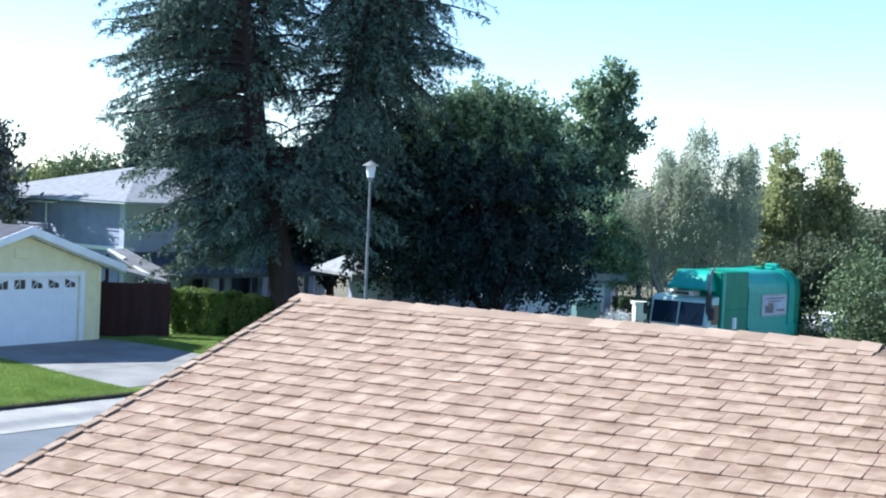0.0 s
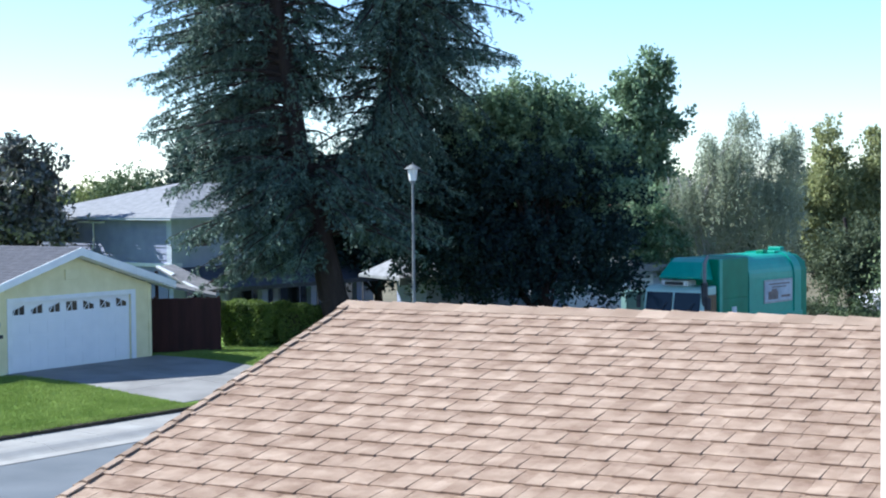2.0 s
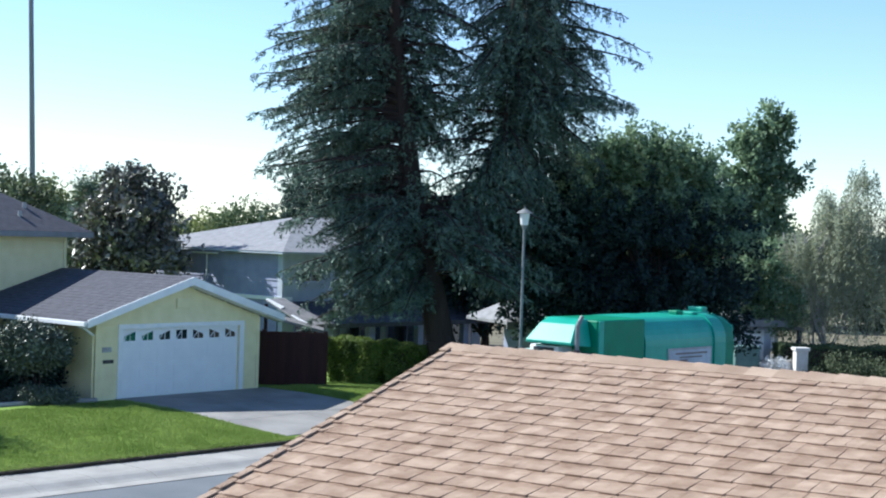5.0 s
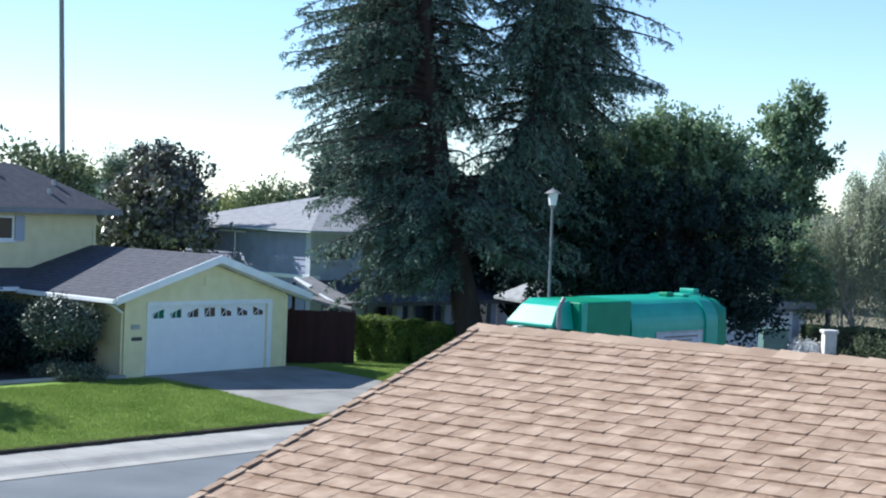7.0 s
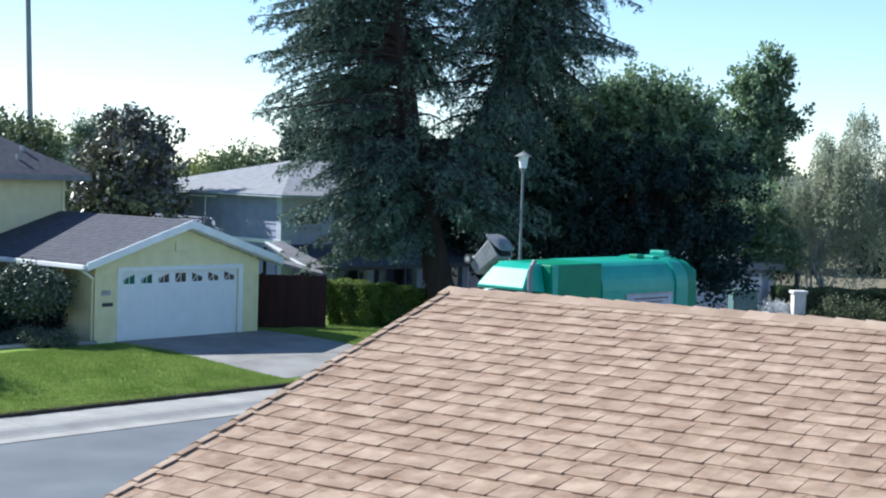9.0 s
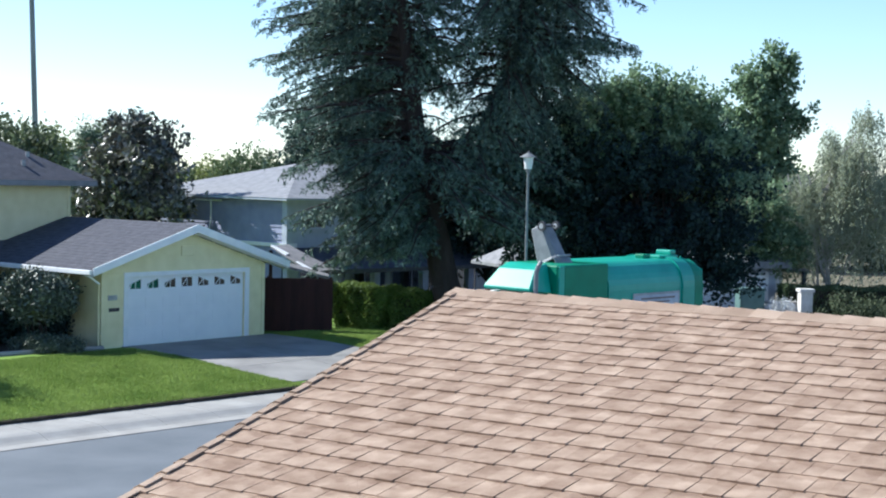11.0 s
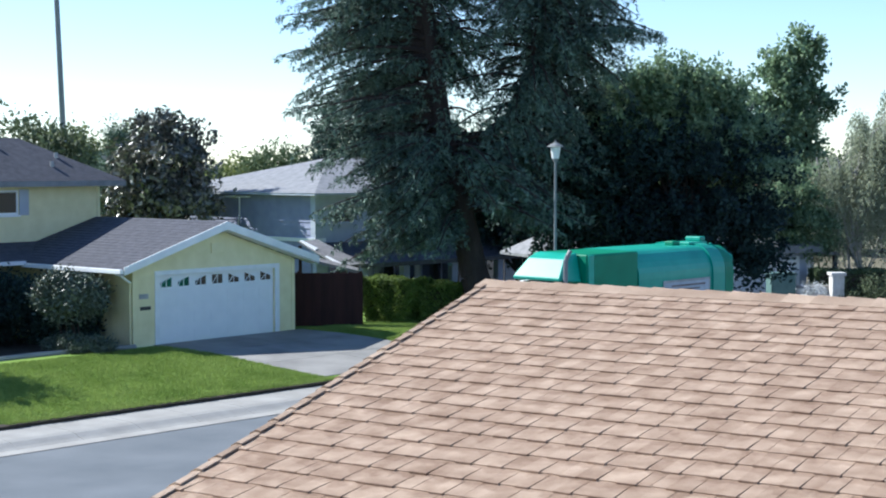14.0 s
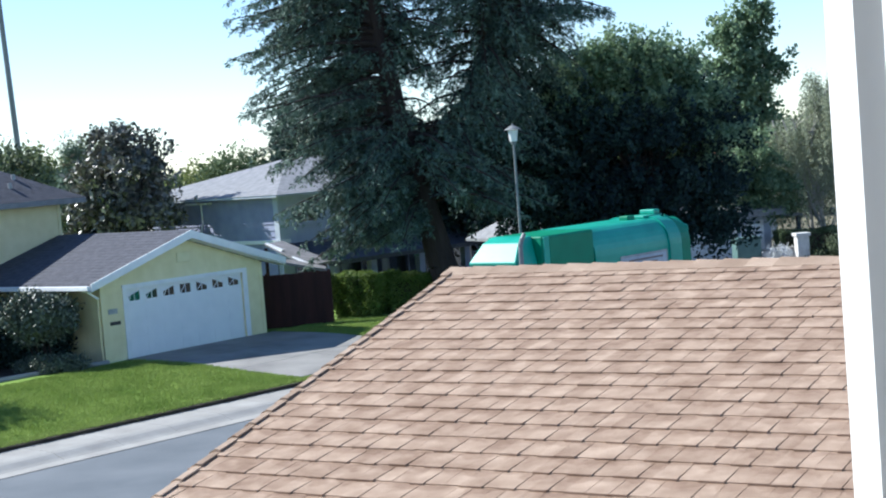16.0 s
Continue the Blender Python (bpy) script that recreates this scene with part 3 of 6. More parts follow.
    for c in range(18):
        f = (c + 0.5) / 18
        x = e0 + (xr - e0) * f
        part("shingle_course", slab([(x - 0.0, -0.45, zr - k * (xr - x) + 0.009), (x + 0.205, -0.45, zr - k * (xr - x) + 0.205 * k + 0.004), (x + 0.205, 8.8, zr - k * (xr - x) + 0.205 * k + 0.004), (x, 8.8 if x > 1.2 else 6.0, zr - k * (xr - x) + 0.012)], 0.008), M_DARKROOF, house)
    for a, sgn in ((e0, 1), (e1, -1)):
        za = zr - k * abs(a - xr)
        bm = bmesh.new()
        pr = [(a, za + 0.03), (xr, zr + 0.03), (xr, zr - 0.205), (a, za - 0.17)]
        va = [bm.verts.new((x, -0.49, z)) for x, z in pr]
        vb = [bm.verts.new((x, -0.452, z)) for x, z in pr]
        bm.faces.new(va)
        bm.faces.new(vb[::-1])
        for i in range(4):
            bm.faces.new((va[i], vb[i], vb[(i + 1) % 4], va[(i + 1) % 4]))
        part("fascia", bm, M_WHITE, house, "white gable fascia board")
    for a in (e0, e1):
        za = zr - k * abs(a - xr)
        part("soffit", slab([(a, -0.448, za - 0.185), (xr, -0.448, zr - 0.185), (xr, -0.022, zr - 0.185), (a, -0.022, za - 0.185)], 0.02), M_WHITE, house)
    za = zr - k * (xr - e0)
    part("gutter", box(e0 - 0.11, -0.45, za - 0.15, e0 - 0.002, 4.3, za - 0.02, 0.015), M_WHITE, house, "white eaves gutter")
    part("downpipe", rod((e0 + 0.15, 0.05, za - 0.16), (-0.04, 0.05, za - 0.45), 0.035), M_WHITE, house)
    part("downpipe", rod((-0.06, 0.05, za - 0.45), (-0.06, 0.05, 0.0), 0.035), M_YELLOW, house)
    part("soffit", box(e0 + 0.02, 0.0, za - 0.12, -0.004, 5.8, za - 0.10), M_YELLOW, house)
    # recessed entry and skirt roof in front of the upper storey
    part("wall", box(-14.0, 8.6, -0.4, 0.15, 8.8, 2.3), M_YELLOW, house)
    part("door", box(-2.4, 8.54, 0.0, -1.5, 8.598, 2.05, 0.01), M_BARK, house, "dark wooden front door")
    window_unit(house, -6.5, -4.0, 0.9, 2.0, 8.6)
    # Unseen wall added at the porch's left to keep the recess dark.
    part("porch_shade_wall", box(-7.4, 4.5, -0.4, -7.2, 8.6, 2.1), M_YELLOW, house)
    part("porch_floor", box(-7.2, 4.5, -0.4, -0.01, 8.59, -0.02), M_CONCRETE, house)
    part("roof", slab([(-14.5, 4.25, 2.33), (-0.45, 4.25, 2.33), (1.0, 6.05, 2.80), (-14.5, 6.05, 2.80)], 0.10), M_DARKROOF, house)
    part("gutter", box(-14.5, 4.14, 2.20, -0.68, 4.245, 2.32, 0.015), M_WHITE, house)
    part("porch_post", box(-3.4, 4.4, -0.3, -3.28, 4.52, 2.23), M_WHITE, house)
    # upper storey
    ux0, ux1, uy0, uy1, ue = -13.0, 3.32, 6.0, 9.6, 4.50
    part("upper_wall", box(ux0, uy0, 2.3, ux1, uy1, ue), M_YELLOW, house, "yellow boarded upper storey")
    board_wall(ux0, ux1 - 0.10, 2.76, ue - 0.02, uy0, house, M_YELLOW, step=0.22)
    part("trim", box(ux1 - 0.09, uy0 - 0.03, 2.8, ux1 + 0.02, uy0, ue), M_YELLOW, house)
    window_unit(house, -2.2, 0.28, 3.62, 4.38, uy0 - 0.02, 2)
    part("shutter", box(0.32, uy0 - 0.06, 3.60, 0.66, uy0 - 0.02, 4.40, 0.01), M_BLUELIGHT, house, "pale blue shutter")
    o = 0.62
    part("fascia", box(ux0 - o, uy0 - o, ue - 0.02, ux1 + o, uy1 + o, ue + 0.15), M_LIGHTROOF, house, "grey painted eaves board")
    c = [(ux0 - o, uy0 - o), (ux1 + o, uy0 - o), (ux1 + o, uy1 + o), (ux0 - o, uy1 + o)]
    run = (uy1 - uy0) / 2 + o
    rz = ue + 0.15 + run * 0.56
    bm = bmesh.new()
    low = [bm.verts.new((x, y, ue + 0.155)) for x, y in c]
    ra = bm.verts.new((ux0 - o + run, (uy0 + uy1) / 2, rz))
    rb = bm.verts.new((ux1 + o - run, (uy0 + uy1) / 2, rz))
    for f in ((low[0], low[1], rb, ra), (low[1], low[2], rb), (low[2], low[3], ra, rb), (low[3], low[0], ra), low[::-1]):
        bm.faces.new(f)
    part("roof", bm, M_DARKROOF, house, "charcoal hipped shingle roof")
    for x, y in ((2.2, 6.7), (1.7, 6.2), (0.3, 7.4), (-3.0, 6.9)):
        z = ue + 0.155 + (y - uy0 + o) * 0.56
        part("roof_vent", rod((x, y, z - 0.05), (x, y, z + 0.15), 0.07, 0.07), M_STEEL, house)
    for x, y in ((2.2, 8.5),):
        z = zr - k * abs(x - xr)
        part("roof_vent", rod((x, y, z - 0.05), (x, y, z + 0.16), 0.09, 0.09), M_DARKSTEEL, house)


build_yellow_house()


def build_blue_house():
    bx, by = -11.62, 57.0
    ang = 52.0
    house = thing("blue_house", pose(bx, by, 0.43, 0, 0, ang), "two-storey blue-grey sided house with a hipped grey roof", "house")
    # local x along the street-side face, y back
    e = 4.05
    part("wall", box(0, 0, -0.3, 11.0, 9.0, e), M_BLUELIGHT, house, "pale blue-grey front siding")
    # Side boards take a darker siding; the trees' shade is in its colour.
    part("wall", box(-0.03, 0.25, -0.3, -0.004, 9.0, e), M_BLUE, house, "blue-grey side siding darkened for tree shade")
    z = -0.1
    while z < e - 0.05:
        bm = bmesh.new()
        vs = [bm.verts.new(p) for p in ((-0.065, 0.26, z), (-0.065, 9.0, z), (-0.036, 9.0, z + 0.24), (-0.036, 0.26, z + 0.24), (-0.031, 0.26, z), (-0.031, 9.0, z), (-0.031, 9.0, z + 0.24), (-0.031, 0.26, z + 0.24))]
        for f in ((0, 1, 2, 3), (4, 7, 6, 5), (0, 4, 5, 1), (3, 2, 6, 7), (0, 3, 7, 4), (1, 5, 6, 2)):
            bm.faces.new([vs[i] for i in f])
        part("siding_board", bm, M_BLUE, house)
        z += 0.24
    part("corner_trim", box(-0.08, -0.03, 1.5, 0.30, 0.24, e), M_BLUELIGHT, house, "pale corner board")
    part("band", box(-0.12, -0.06, 2.28, 0.42, 6.0, 2.42), M_WHITE, house, "white band board")
    o = 0.5
    part("fascia", box(-o, -o, e - 0.02, 11 + o, 9 + o, e + 0.06), M_BLUELIGHT, house)
    c = [(-o - .02, -o - .02), (11 + o, -o - .02), (11 + o, 9 + o), (-o - .02, 9 + o)]
    rz = e + 0.06 + 5.0 * 0.27
    bm = bmesh.new()
    low = [bm.verts.new((x, y, e + 0.065)) for x, y in c]
    ra, rb = bm.verts.new((4.5, 4.5, rz)), bm.verts.new((6.5, 4.5, rz))
    for f in ((low[0], low[1], rb, ra), (low[1], low[2], rb), (low[2], low[3], ra, rb), (low[3], low[0], ra), low[::-1]):
        bm.faces.new(f)
    part("roof", bm, M_LIGHTROOF, house, "grey hipped shingle roof")
    window_unit(house, 0.75, 1.9, 2.95, 3.6, -0.02, 2, M_BLUELIGHT)
    window_unit(house, 4.6, 6.4, 2.75, 3.7, -0.02, 2, M_BLUELIGHT)
    # porch roof along the front with dark openings beneath
    # Charcoal roof and fascia: shade from the trees is put into their colour.
    part("porch_roof", slab([(0.2, -2.2, 1.55), (11.2, -2.2, 1.55), (11.2, -0.02, 2.25), (0.2, -0.02, 2.25)], 0.12), M_DARKROOF, house, "porch roof in charcoal for the tree shade")
    part("fascia", box(0.2, -2.26, 1.40, 11.2, -2.205, 1.56), M_DARKROOF, house)
    for x in (0.5, 2.6, 5.2, 7.8):
        part("porch_post", box(x, -2.0, -0.3, x + 0.3, -1.75, 1.42), M_BLUE, house)
    # Wide dark glass added to stand for the shaded openings between the posts.
    for x0, x1, n in ((0.55, 2.5, 2), (2.8, 5.1, 2), (5.4, 7.7, 2), (8.0, 10.4, 2)):
        window_unit(house, x0, x1, -0.1, 1.5, -0.02, n, M_BLUE)
    # security lamp with its bent cable on the side wall
    lamp = part("flood_lamp", box(-0.28, 3.9, e - 0.16, -0.04, 5.3, e - 0.09, 0.01), M_WHITE, house, "white wall-mounted lamp bar")
    bm = rod((-0.35, 4.4, e - 0.10), (-0.6, 4.2, e + 0.14), 0.03)
    rod((-0.6, 4.2, e + 0.14), (-0.75, 3.9, e + 0.20), 0.05, bm=bm)
    part("arm", bm, M_STEEL, lamp)
    bm = rod((-0.12, 4.5, e - 0.12), (-0.12, 4.48, e - 0.9), 0.03)
    rod((-0.12, 4.48, e - 0.9), (-0.12, 4.7, e - 1.5), 0.03, bm=bm)
    part("cable", bm, M_WHITE, lamp)


build_blue_house()


def build_low_house(name, m, w, depth, eave, ridge, wall, roof, label, door=True, hip=0.0):
    house = thing(name, m, label, "house")
    part("wall", box(hip, 0, -0.4, w, depth, eave), wall, house)
    o = 0.45
    k = (ridge - eave) / (depth / 2)
    for y0, y1, za, zb in ((-o, depth / 2, eave - o * k, ridge), (depth + o, depth / 2, eave - o * k, ridge)):
        part("roof", slab([(-o, y0, za + 0.1), (w + o, y0, za + 0.1), (w + o, y1, zb + 0.1), (hip - o, y1, zb + 0.1)], 0.10), roof, house)
    if hip:
        part("roof", slab([(-o, -o, eave - o * k + 0.1), (hip - o, depth / 2, ridge + 0.1), (-o, depth + o, eave - o * k + 0.1)], 0.10), roof, house)
    part("fascia", box(-o, -o - 0.04, eave - o * k - 0.16, w + o, -o - 0.002, eave - o * k + 0.10), M_LIGHTROOF, house)
    if door:
        d = part("garage_door", box(0.5, -0.05, 0.0, min(w - 0.5, 5.4), -0.004, 2.05), M_DOOR, house, "white panelled garage door")
        x1 = min(w - 0.5, 5.4)
        for r in range(4):
            for c in range(4):
                ww = (x1 - 0.5) / 4
                part("panel", box(0.5 + c * ww + 0.08, -0.066, r * 0.51 + 0.07, 0.5 + (c + 1) * ww - 0.08, -0.048, r * 0.51 + 0.45, 0.005), M_DOOR, d)
        part("trim", box(0.34, -0.06, -0.05, 0.498, -0.002, 2.2), M_WHITE, house)
        part("trim", box(x1 + 0.002, -0.06, -0.05, x1 + 0.16, -0.002, 2.2), M_WHITE, house)
    return house


build_low_house("grey_house", pose(-2.95, 54.95, 0.2, 0, 0, 30), 5.2, 2.4, 2.3, 2.82, M_BLUE, M_LIGHTROOF, "low grey house wing behind the tree with a pale roof", door=False, hip=0.9)
rg = build_low_house("white_garage", pose(2.9, 61.8, -0.25, 0, 0, 21), 4.4, 6.5, 2.62, 3.35, M_BLUELIGHT, M_LIGHTROOF, "pale blue-grey garage with a white door beside the dark tree")
part("carport_roof", slab([(4.86, -0.3, 2.40), (5.7, -0.3, 2.34), (5.7, 4.5, 2.34), (4.86, 4.5, 2.40)], 0.12), M_GREYROOF, rg)
part("carport_wall", box(4.5, 4.3, -0.3, 5.7, 4.5, 2.2), M_DARKROOF, rg)
part("carport_post", box(5.5, -0.2, -0.3, 5.65, -0.05, 2.22), M_DARKROOF, rg)
far_house = build_low_house("terracotta_house", pose(6.7, 80.0, -0.2, 0, 0, 12), 2.6, 5.0, 4.1, 5.2, M_STONE, M_TILE, "pale house with a terracotta roof far behind the trees", door=False)


def build_fence():
    fence = thing("board_fence", pose(-10.55, 48.6, 0.30, 0, 0, 8.0), "dark red-brown wooden board fence beside the garage", "fence")
    x = -0.30
    while x < 2.05:
        part("board", box(x, 0.004 * (int(round(x / 0.15)) % 2), 0.02, x + 0.156, 0.03 + 0.004 * (int(round(x / 0.15)) % 2), 1.85 + random.uniform(-0.01, 0.01), 0.003), M_FENCE, fence)
        x += 0.15
    part("rail", box(0, 0.031, 0.4, 2.1, 0.08, 0.5), M_FENCE, fence)
    part("rail", box(0, 0.031, 1.4, 2.1, 0.08, 1.5), M_FENCE, fence)
    for x in (0.0, 1.98):
        part("post", box(x, 0.081, -0.1, x + 0.1, 0.18, 1.9), M_FENCE, fence)
    cover = thing("lean_to_cover", pose(-10.5, 50.5, 0.30), "weathered grey lean-to roof with white flashing over a side yard", "shelter")
    a, b, c, d = (Vector(p) for p in ((-0.69, 1.50, 2.70), (-0.37, 3.00, 2.69), (1.56, 1.30, 1.97), (1.01, 0.10, 1.94)))
    part("roof", slab([a, b, c, d], 0.06), M_GREYROOF, cover)
    up = Vector((0, 0, 0.02))
    part("flashing", slab([a + up, a + (b - a) * 0.16 + up, a + (c - b) * 0.33 + (b - a) * 0.2 + up, a + (d - a) * 0.38 + up], 0.03), M_WHITE, cover, "white metal flashing")
    part("flashing", slab([a + (d - a) * 0.62 + up, a + (d - a) * 0.62 + (b - a) * 0.13 + up, d + (c - d) * 0.2 + up, d + up], 0.03), M_WHITE, cover, "white metal flashing")
    part("edge_board", slab([Vector((-0.80, -0.50, 2.42)), Vector((-0.75, -0.10, 2.50)), Vector((1.60, 0.05, 1.90)), Vector((1.65, -0.30, 1.83))], 0.09), M_GREYROOF, cover, "weathered grey edge board")
    for x, y, z in ((1.40, 0.9, 1.95), (1.35, -0.15, 1.82), (-0.6, 1.2, 2.6)):
        part("post", box(x - 0.05, y - 0.05, -0.4, x + 0.05, y + 0.05, z - 0.04), M_FENCE, cover)


build_fence()


# ---- planting bed beside the garage ----
def build_bed():
    bed = thing("planting_bed", Matrix.Identity(4), "dark earth planting bed with a pale concrete edging", "garden bed", kind="structure")
    bm = bmesh.new()
    rows = []
    edge = lambda x: -0.15 + 0.55 * math.sin(min(-x, 4.0) * 0.5)
    for i in range(15):
        x = -0.03 - i * 0.5
        row = []
        for j in range(7):
            y = edge(x) + (4.42 - edge(x)) * j / 6
            p = YH @ Vector((x, y, 0))
            row.append(bm.verts.new((p.x, p.y, max(ground_z(p.x, p.y), 0.40) + 0.03)))
        rows.append(row)
    for i in range(14):
        for j in range(6):
            bm.faces.new((rows[i][j], rows[i][j + 1], rows[i + 1][j + 1], rows[i + 1][j]))
    line = [r[0].co.copy() for r in rows]
    part("soil", bm, M_SOIL, bed)
    bm = bmesh.new()
    for a, b in zip(line, line[1:]):
        rod(a, b, 0.085, 0.085, 8, bm=bm)
    part("edging", bm, M_CONCRETE, bed)


build_bed()


# ---- driveway ----
def build_driveway():
    drive = thing("driveway", Matrix.Identity(4), "pale concrete driveway in front of the garage door", "driveway", kind="structure")
    for i in range(2):
        for j in range(3):
            x0, x1 = 0.70 + i * 2.9, 0.70 + (i + 1) * 2.9 - 0.02
            y0, y1 = -6.9 + j * 2.3, -6.9 + (j + 1) * 2.3 - 0.02
            bm = bmesh.new()
            n = 4
            grid = [[None] * (n + 1) for _ in range(n + 1)]
            for a in range(n + 1):
                for b in range(n + 1):
                    x, y = x0 + (x1 - x0) * a / n, y0 + (y1 - y0) * b / n
                    p = YH @ Vector((x, y, 0))
                    grid[a][b] = bm.verts.new((p.x, p.y, max(ground_z(p.x, p.y), 0.44 if y > -0.4 else 0) + 0.025))
            for a in range(n):
                for b in range(n):
                    bm.faces.new((grid[a][b], grid[a + 1][b], grid[a + 1][b + 1], grid[a][b + 1]))
            geo = bmesh.ops.extrude_face_region(bm, geom=bm.faces[:])
            for v in [g for g in geo["geom"] if isinstance(g, bmesh.types.BMVert)]:
                v.co.z -= 0.12
            part("slab", bm, M_DRIVE, drive)


build_driveway()


# ---- plants ----
def leaf_cloud(name, centres, spread, per, size, material, parent, aspect=0.55, droop=0.0, seed=1, flat=0.0):
    """Many small folded leaves round the given clump centres."""
    rng = np.random.default_rng(seed)
    c = np.repeat(np.asarray(centres, float), per, axis=0)
    n = len(c)
    p = c + rng.normal(0, 1, (n, 3)) * np.asarray(spread)
    a = rng.normal(0, 1, (n, 3))
    a[:, 2] = a[:, 2] * (1 - flat) - droop
    a /= np.linalg.norm(a, axis=1)[:, None] + 1e-9
    b = np.cross(a, rng.normal(0, 1, (n, 3)))
    b /= np.linalg.norm(b, axis=1)[:, None] + 1e-9
    s = size * rng.uniform(0.6, 1.4, (n, 1))
    nrm = np.cross(a, b)
    v = np.stack([p, p + a * s * 0.5 + b * s * aspect * 0.5 + nrm * s * 0.08, p + a * s, p + a * s * 0.5 - b * s * aspect * 0.5 + nrm * s * 0.08], 1).reshape(-1, 3)
    k = np.arange(n)[:, None] * 4
    f = np.concatenate([k + [0, 1, 2], k + [0, 2, 3]], 1).reshape(-1, 3)
    mesh = bpy.data.meshes.new(name)
    mesh.vertices.add(len(v))
    mesh.vertices.foreach_set("co", v.ravel())
    mesh.loops.add(f.size)
    mesh.loops.foreach_set("vertex_index", f.ravel().astype(np.int32))
    mesh.polygons.add(len(f))
    mesh.polygons.foreach_set("loop_start", (np.arange(len(f)) * 3).astype(np.int32))
    mesh.update(calc_edges=True)
    mesh.materials.append(material)
    ob = new(name, mesh)
    if parent:
        ob.parent = parent
    return ob


def blob_centres(blobs, count, seed, shell=0.55):
    """Clump centres in a union of ellipsoids, more of them towards the outside, with an uneven surface."""
    rng = np.random.default_rng(seed)
    vol = np.array([b[3] * b[4] * b[5] for b in blobs], float) ** 0.75
    pick = rng.choice(len(blobs), count, p=vol / vol.sum())
    out = []
    for i in pick:
        x, y, z, rx, ry, rz = blobs[i]
        d = rng.normal(0, 1, 3)
        d /= np.linalg.norm(d)
        lump = 1.0 + 0.16 * math.sin(5 * d[0] + i) * math.cos(4 * d[2] + 2 * i) + rng.normal(0, 0.08)
        r = (shell + (1 - shell) * rng.random() ** 0.6) * lump
        out.append((x + d[0] * rx * r, y + d[1] * ry * r, z + d[2] * rz * r))
    return out


def shoot_centres(blobs, count, seed, length=0.9, rise=0.6, hang=0.5, steps=7, shell=0.6):
    """Clump centres along leafy shoots that start in a union of ellipsoids: upper shoots stand up, lower ones hang."""
    rng = np.random.default_rng(seed)
    vol = np.array([b[3] * b[4] * b[5] for b in blobs], float) ** 0.75
    pick = rng.choice(len(blobs), count, p=vol / vol.sum())
    out = []
    for i in pick:
        x, y, z, rx, ry, rz = blobs[i]
        d = rng.normal(0, 1, 3)
        d /= np.linalg.norm(d)
        r = shell + (1 - shell) * rng.random()
        start = np.array((x + d[0] * rx * r, y + d[1] * ry * r, z + d[2] * rz * r))
        way = d * np.array((1, 1, 0.6)) + rng.normal(0, 0.25, 3)
        way[2] += rise if d[2] > -0.1 else -hang
        way /= np.linalg.norm(way)
        reach = length * rng.uniform(0.35, 1.15)
        for k in range(steps):
            f = (k + rng.random()) / steps
            out.append(start + way * reach * f + np.array((0, 0, -0.25 * hang * reach * f * f)))
    return out


def limb(bm, a, b, r0, r1, seed, bends=4, wob=0.06):
    rnd = random.Random(seed)
    a, b = Vector(a), Vector(b)
    pts = [a.lerp(b, i / bends) + Vector((rnd.uniform(-1, 1), rnd.uniform(-1, 1), rnd.uniform(-1, 1))) * (wob * (b - a).length * (0 < i < bends)) for i in range(bends + 1)]
    for i in range(bends):
        f0, f1 = i / bends, (i + 1) / bends
        rod(pts[i], pts[i + 1], r0 + (r1 - r0) * f0, r0 + (r1 - r0) * f1, 8, bm=bm)
    return pts


def leafy_tree(name, x, y, height, blobs, material, clumps, per, size, label, bark=None, radius=0.22, seed=1, spread=0.35, droop=0.0,
               trunks=1, category="tree", base=None, shell=0.55, group="", aspect=0.55, limbs=9, shoots=None, lean=4.0):
    """blobs are ellipsoids round the foot of the tree: x, y, z, rx, ry, rz."""
    z0 = ground_z(x, y) if base is None else base
    tree = thing(name, pose(x, y, z0), label, category, group)
    bm = bmesh.new()
    rnd = random.Random(seed)
    for t in range(trunks):
        off = Vector((rnd.uniform(-.35, .35), rnd.uniform(-.3, .3), 0)) if trunks > 1 else Vector()
        top = Vector((blobs[0][0], blobs[0][1], height * 0.72)) + off * lean
        pts = limb(bm, Vector((0, 0, -0.25)) + off, top, radius, radius * 0.35, seed + t, 5, 0.03)
        for k in range(limbs // trunks + 1):
            b = blobs[rnd.randrange(len(blobs))]
            start = pts[rnd.randrange(1, 5)]
            tip = Vector((b[0] + rnd.uniform(-.6, .6) * b[3], b[1] + rnd.uniform(-.6, .6) * b[4], b[2] + rnd.uniform(-.4, .6) * b[5]))
            limb(bm, start, tip, radius * 0.4, radius * 0.08, seed + 31 * k + t, 4, 0.07)
    part("trunk", bm, bark or M_BARK, tree)
    centres = shoot_centres(blobs, clumps, seed, **shoots) if shoots else blob_centres(blobs, clumps, seed, shell)
    leaf_cloud("crown", centres, spread, per, size, material, tree, aspect, droop, seed)
    return tree


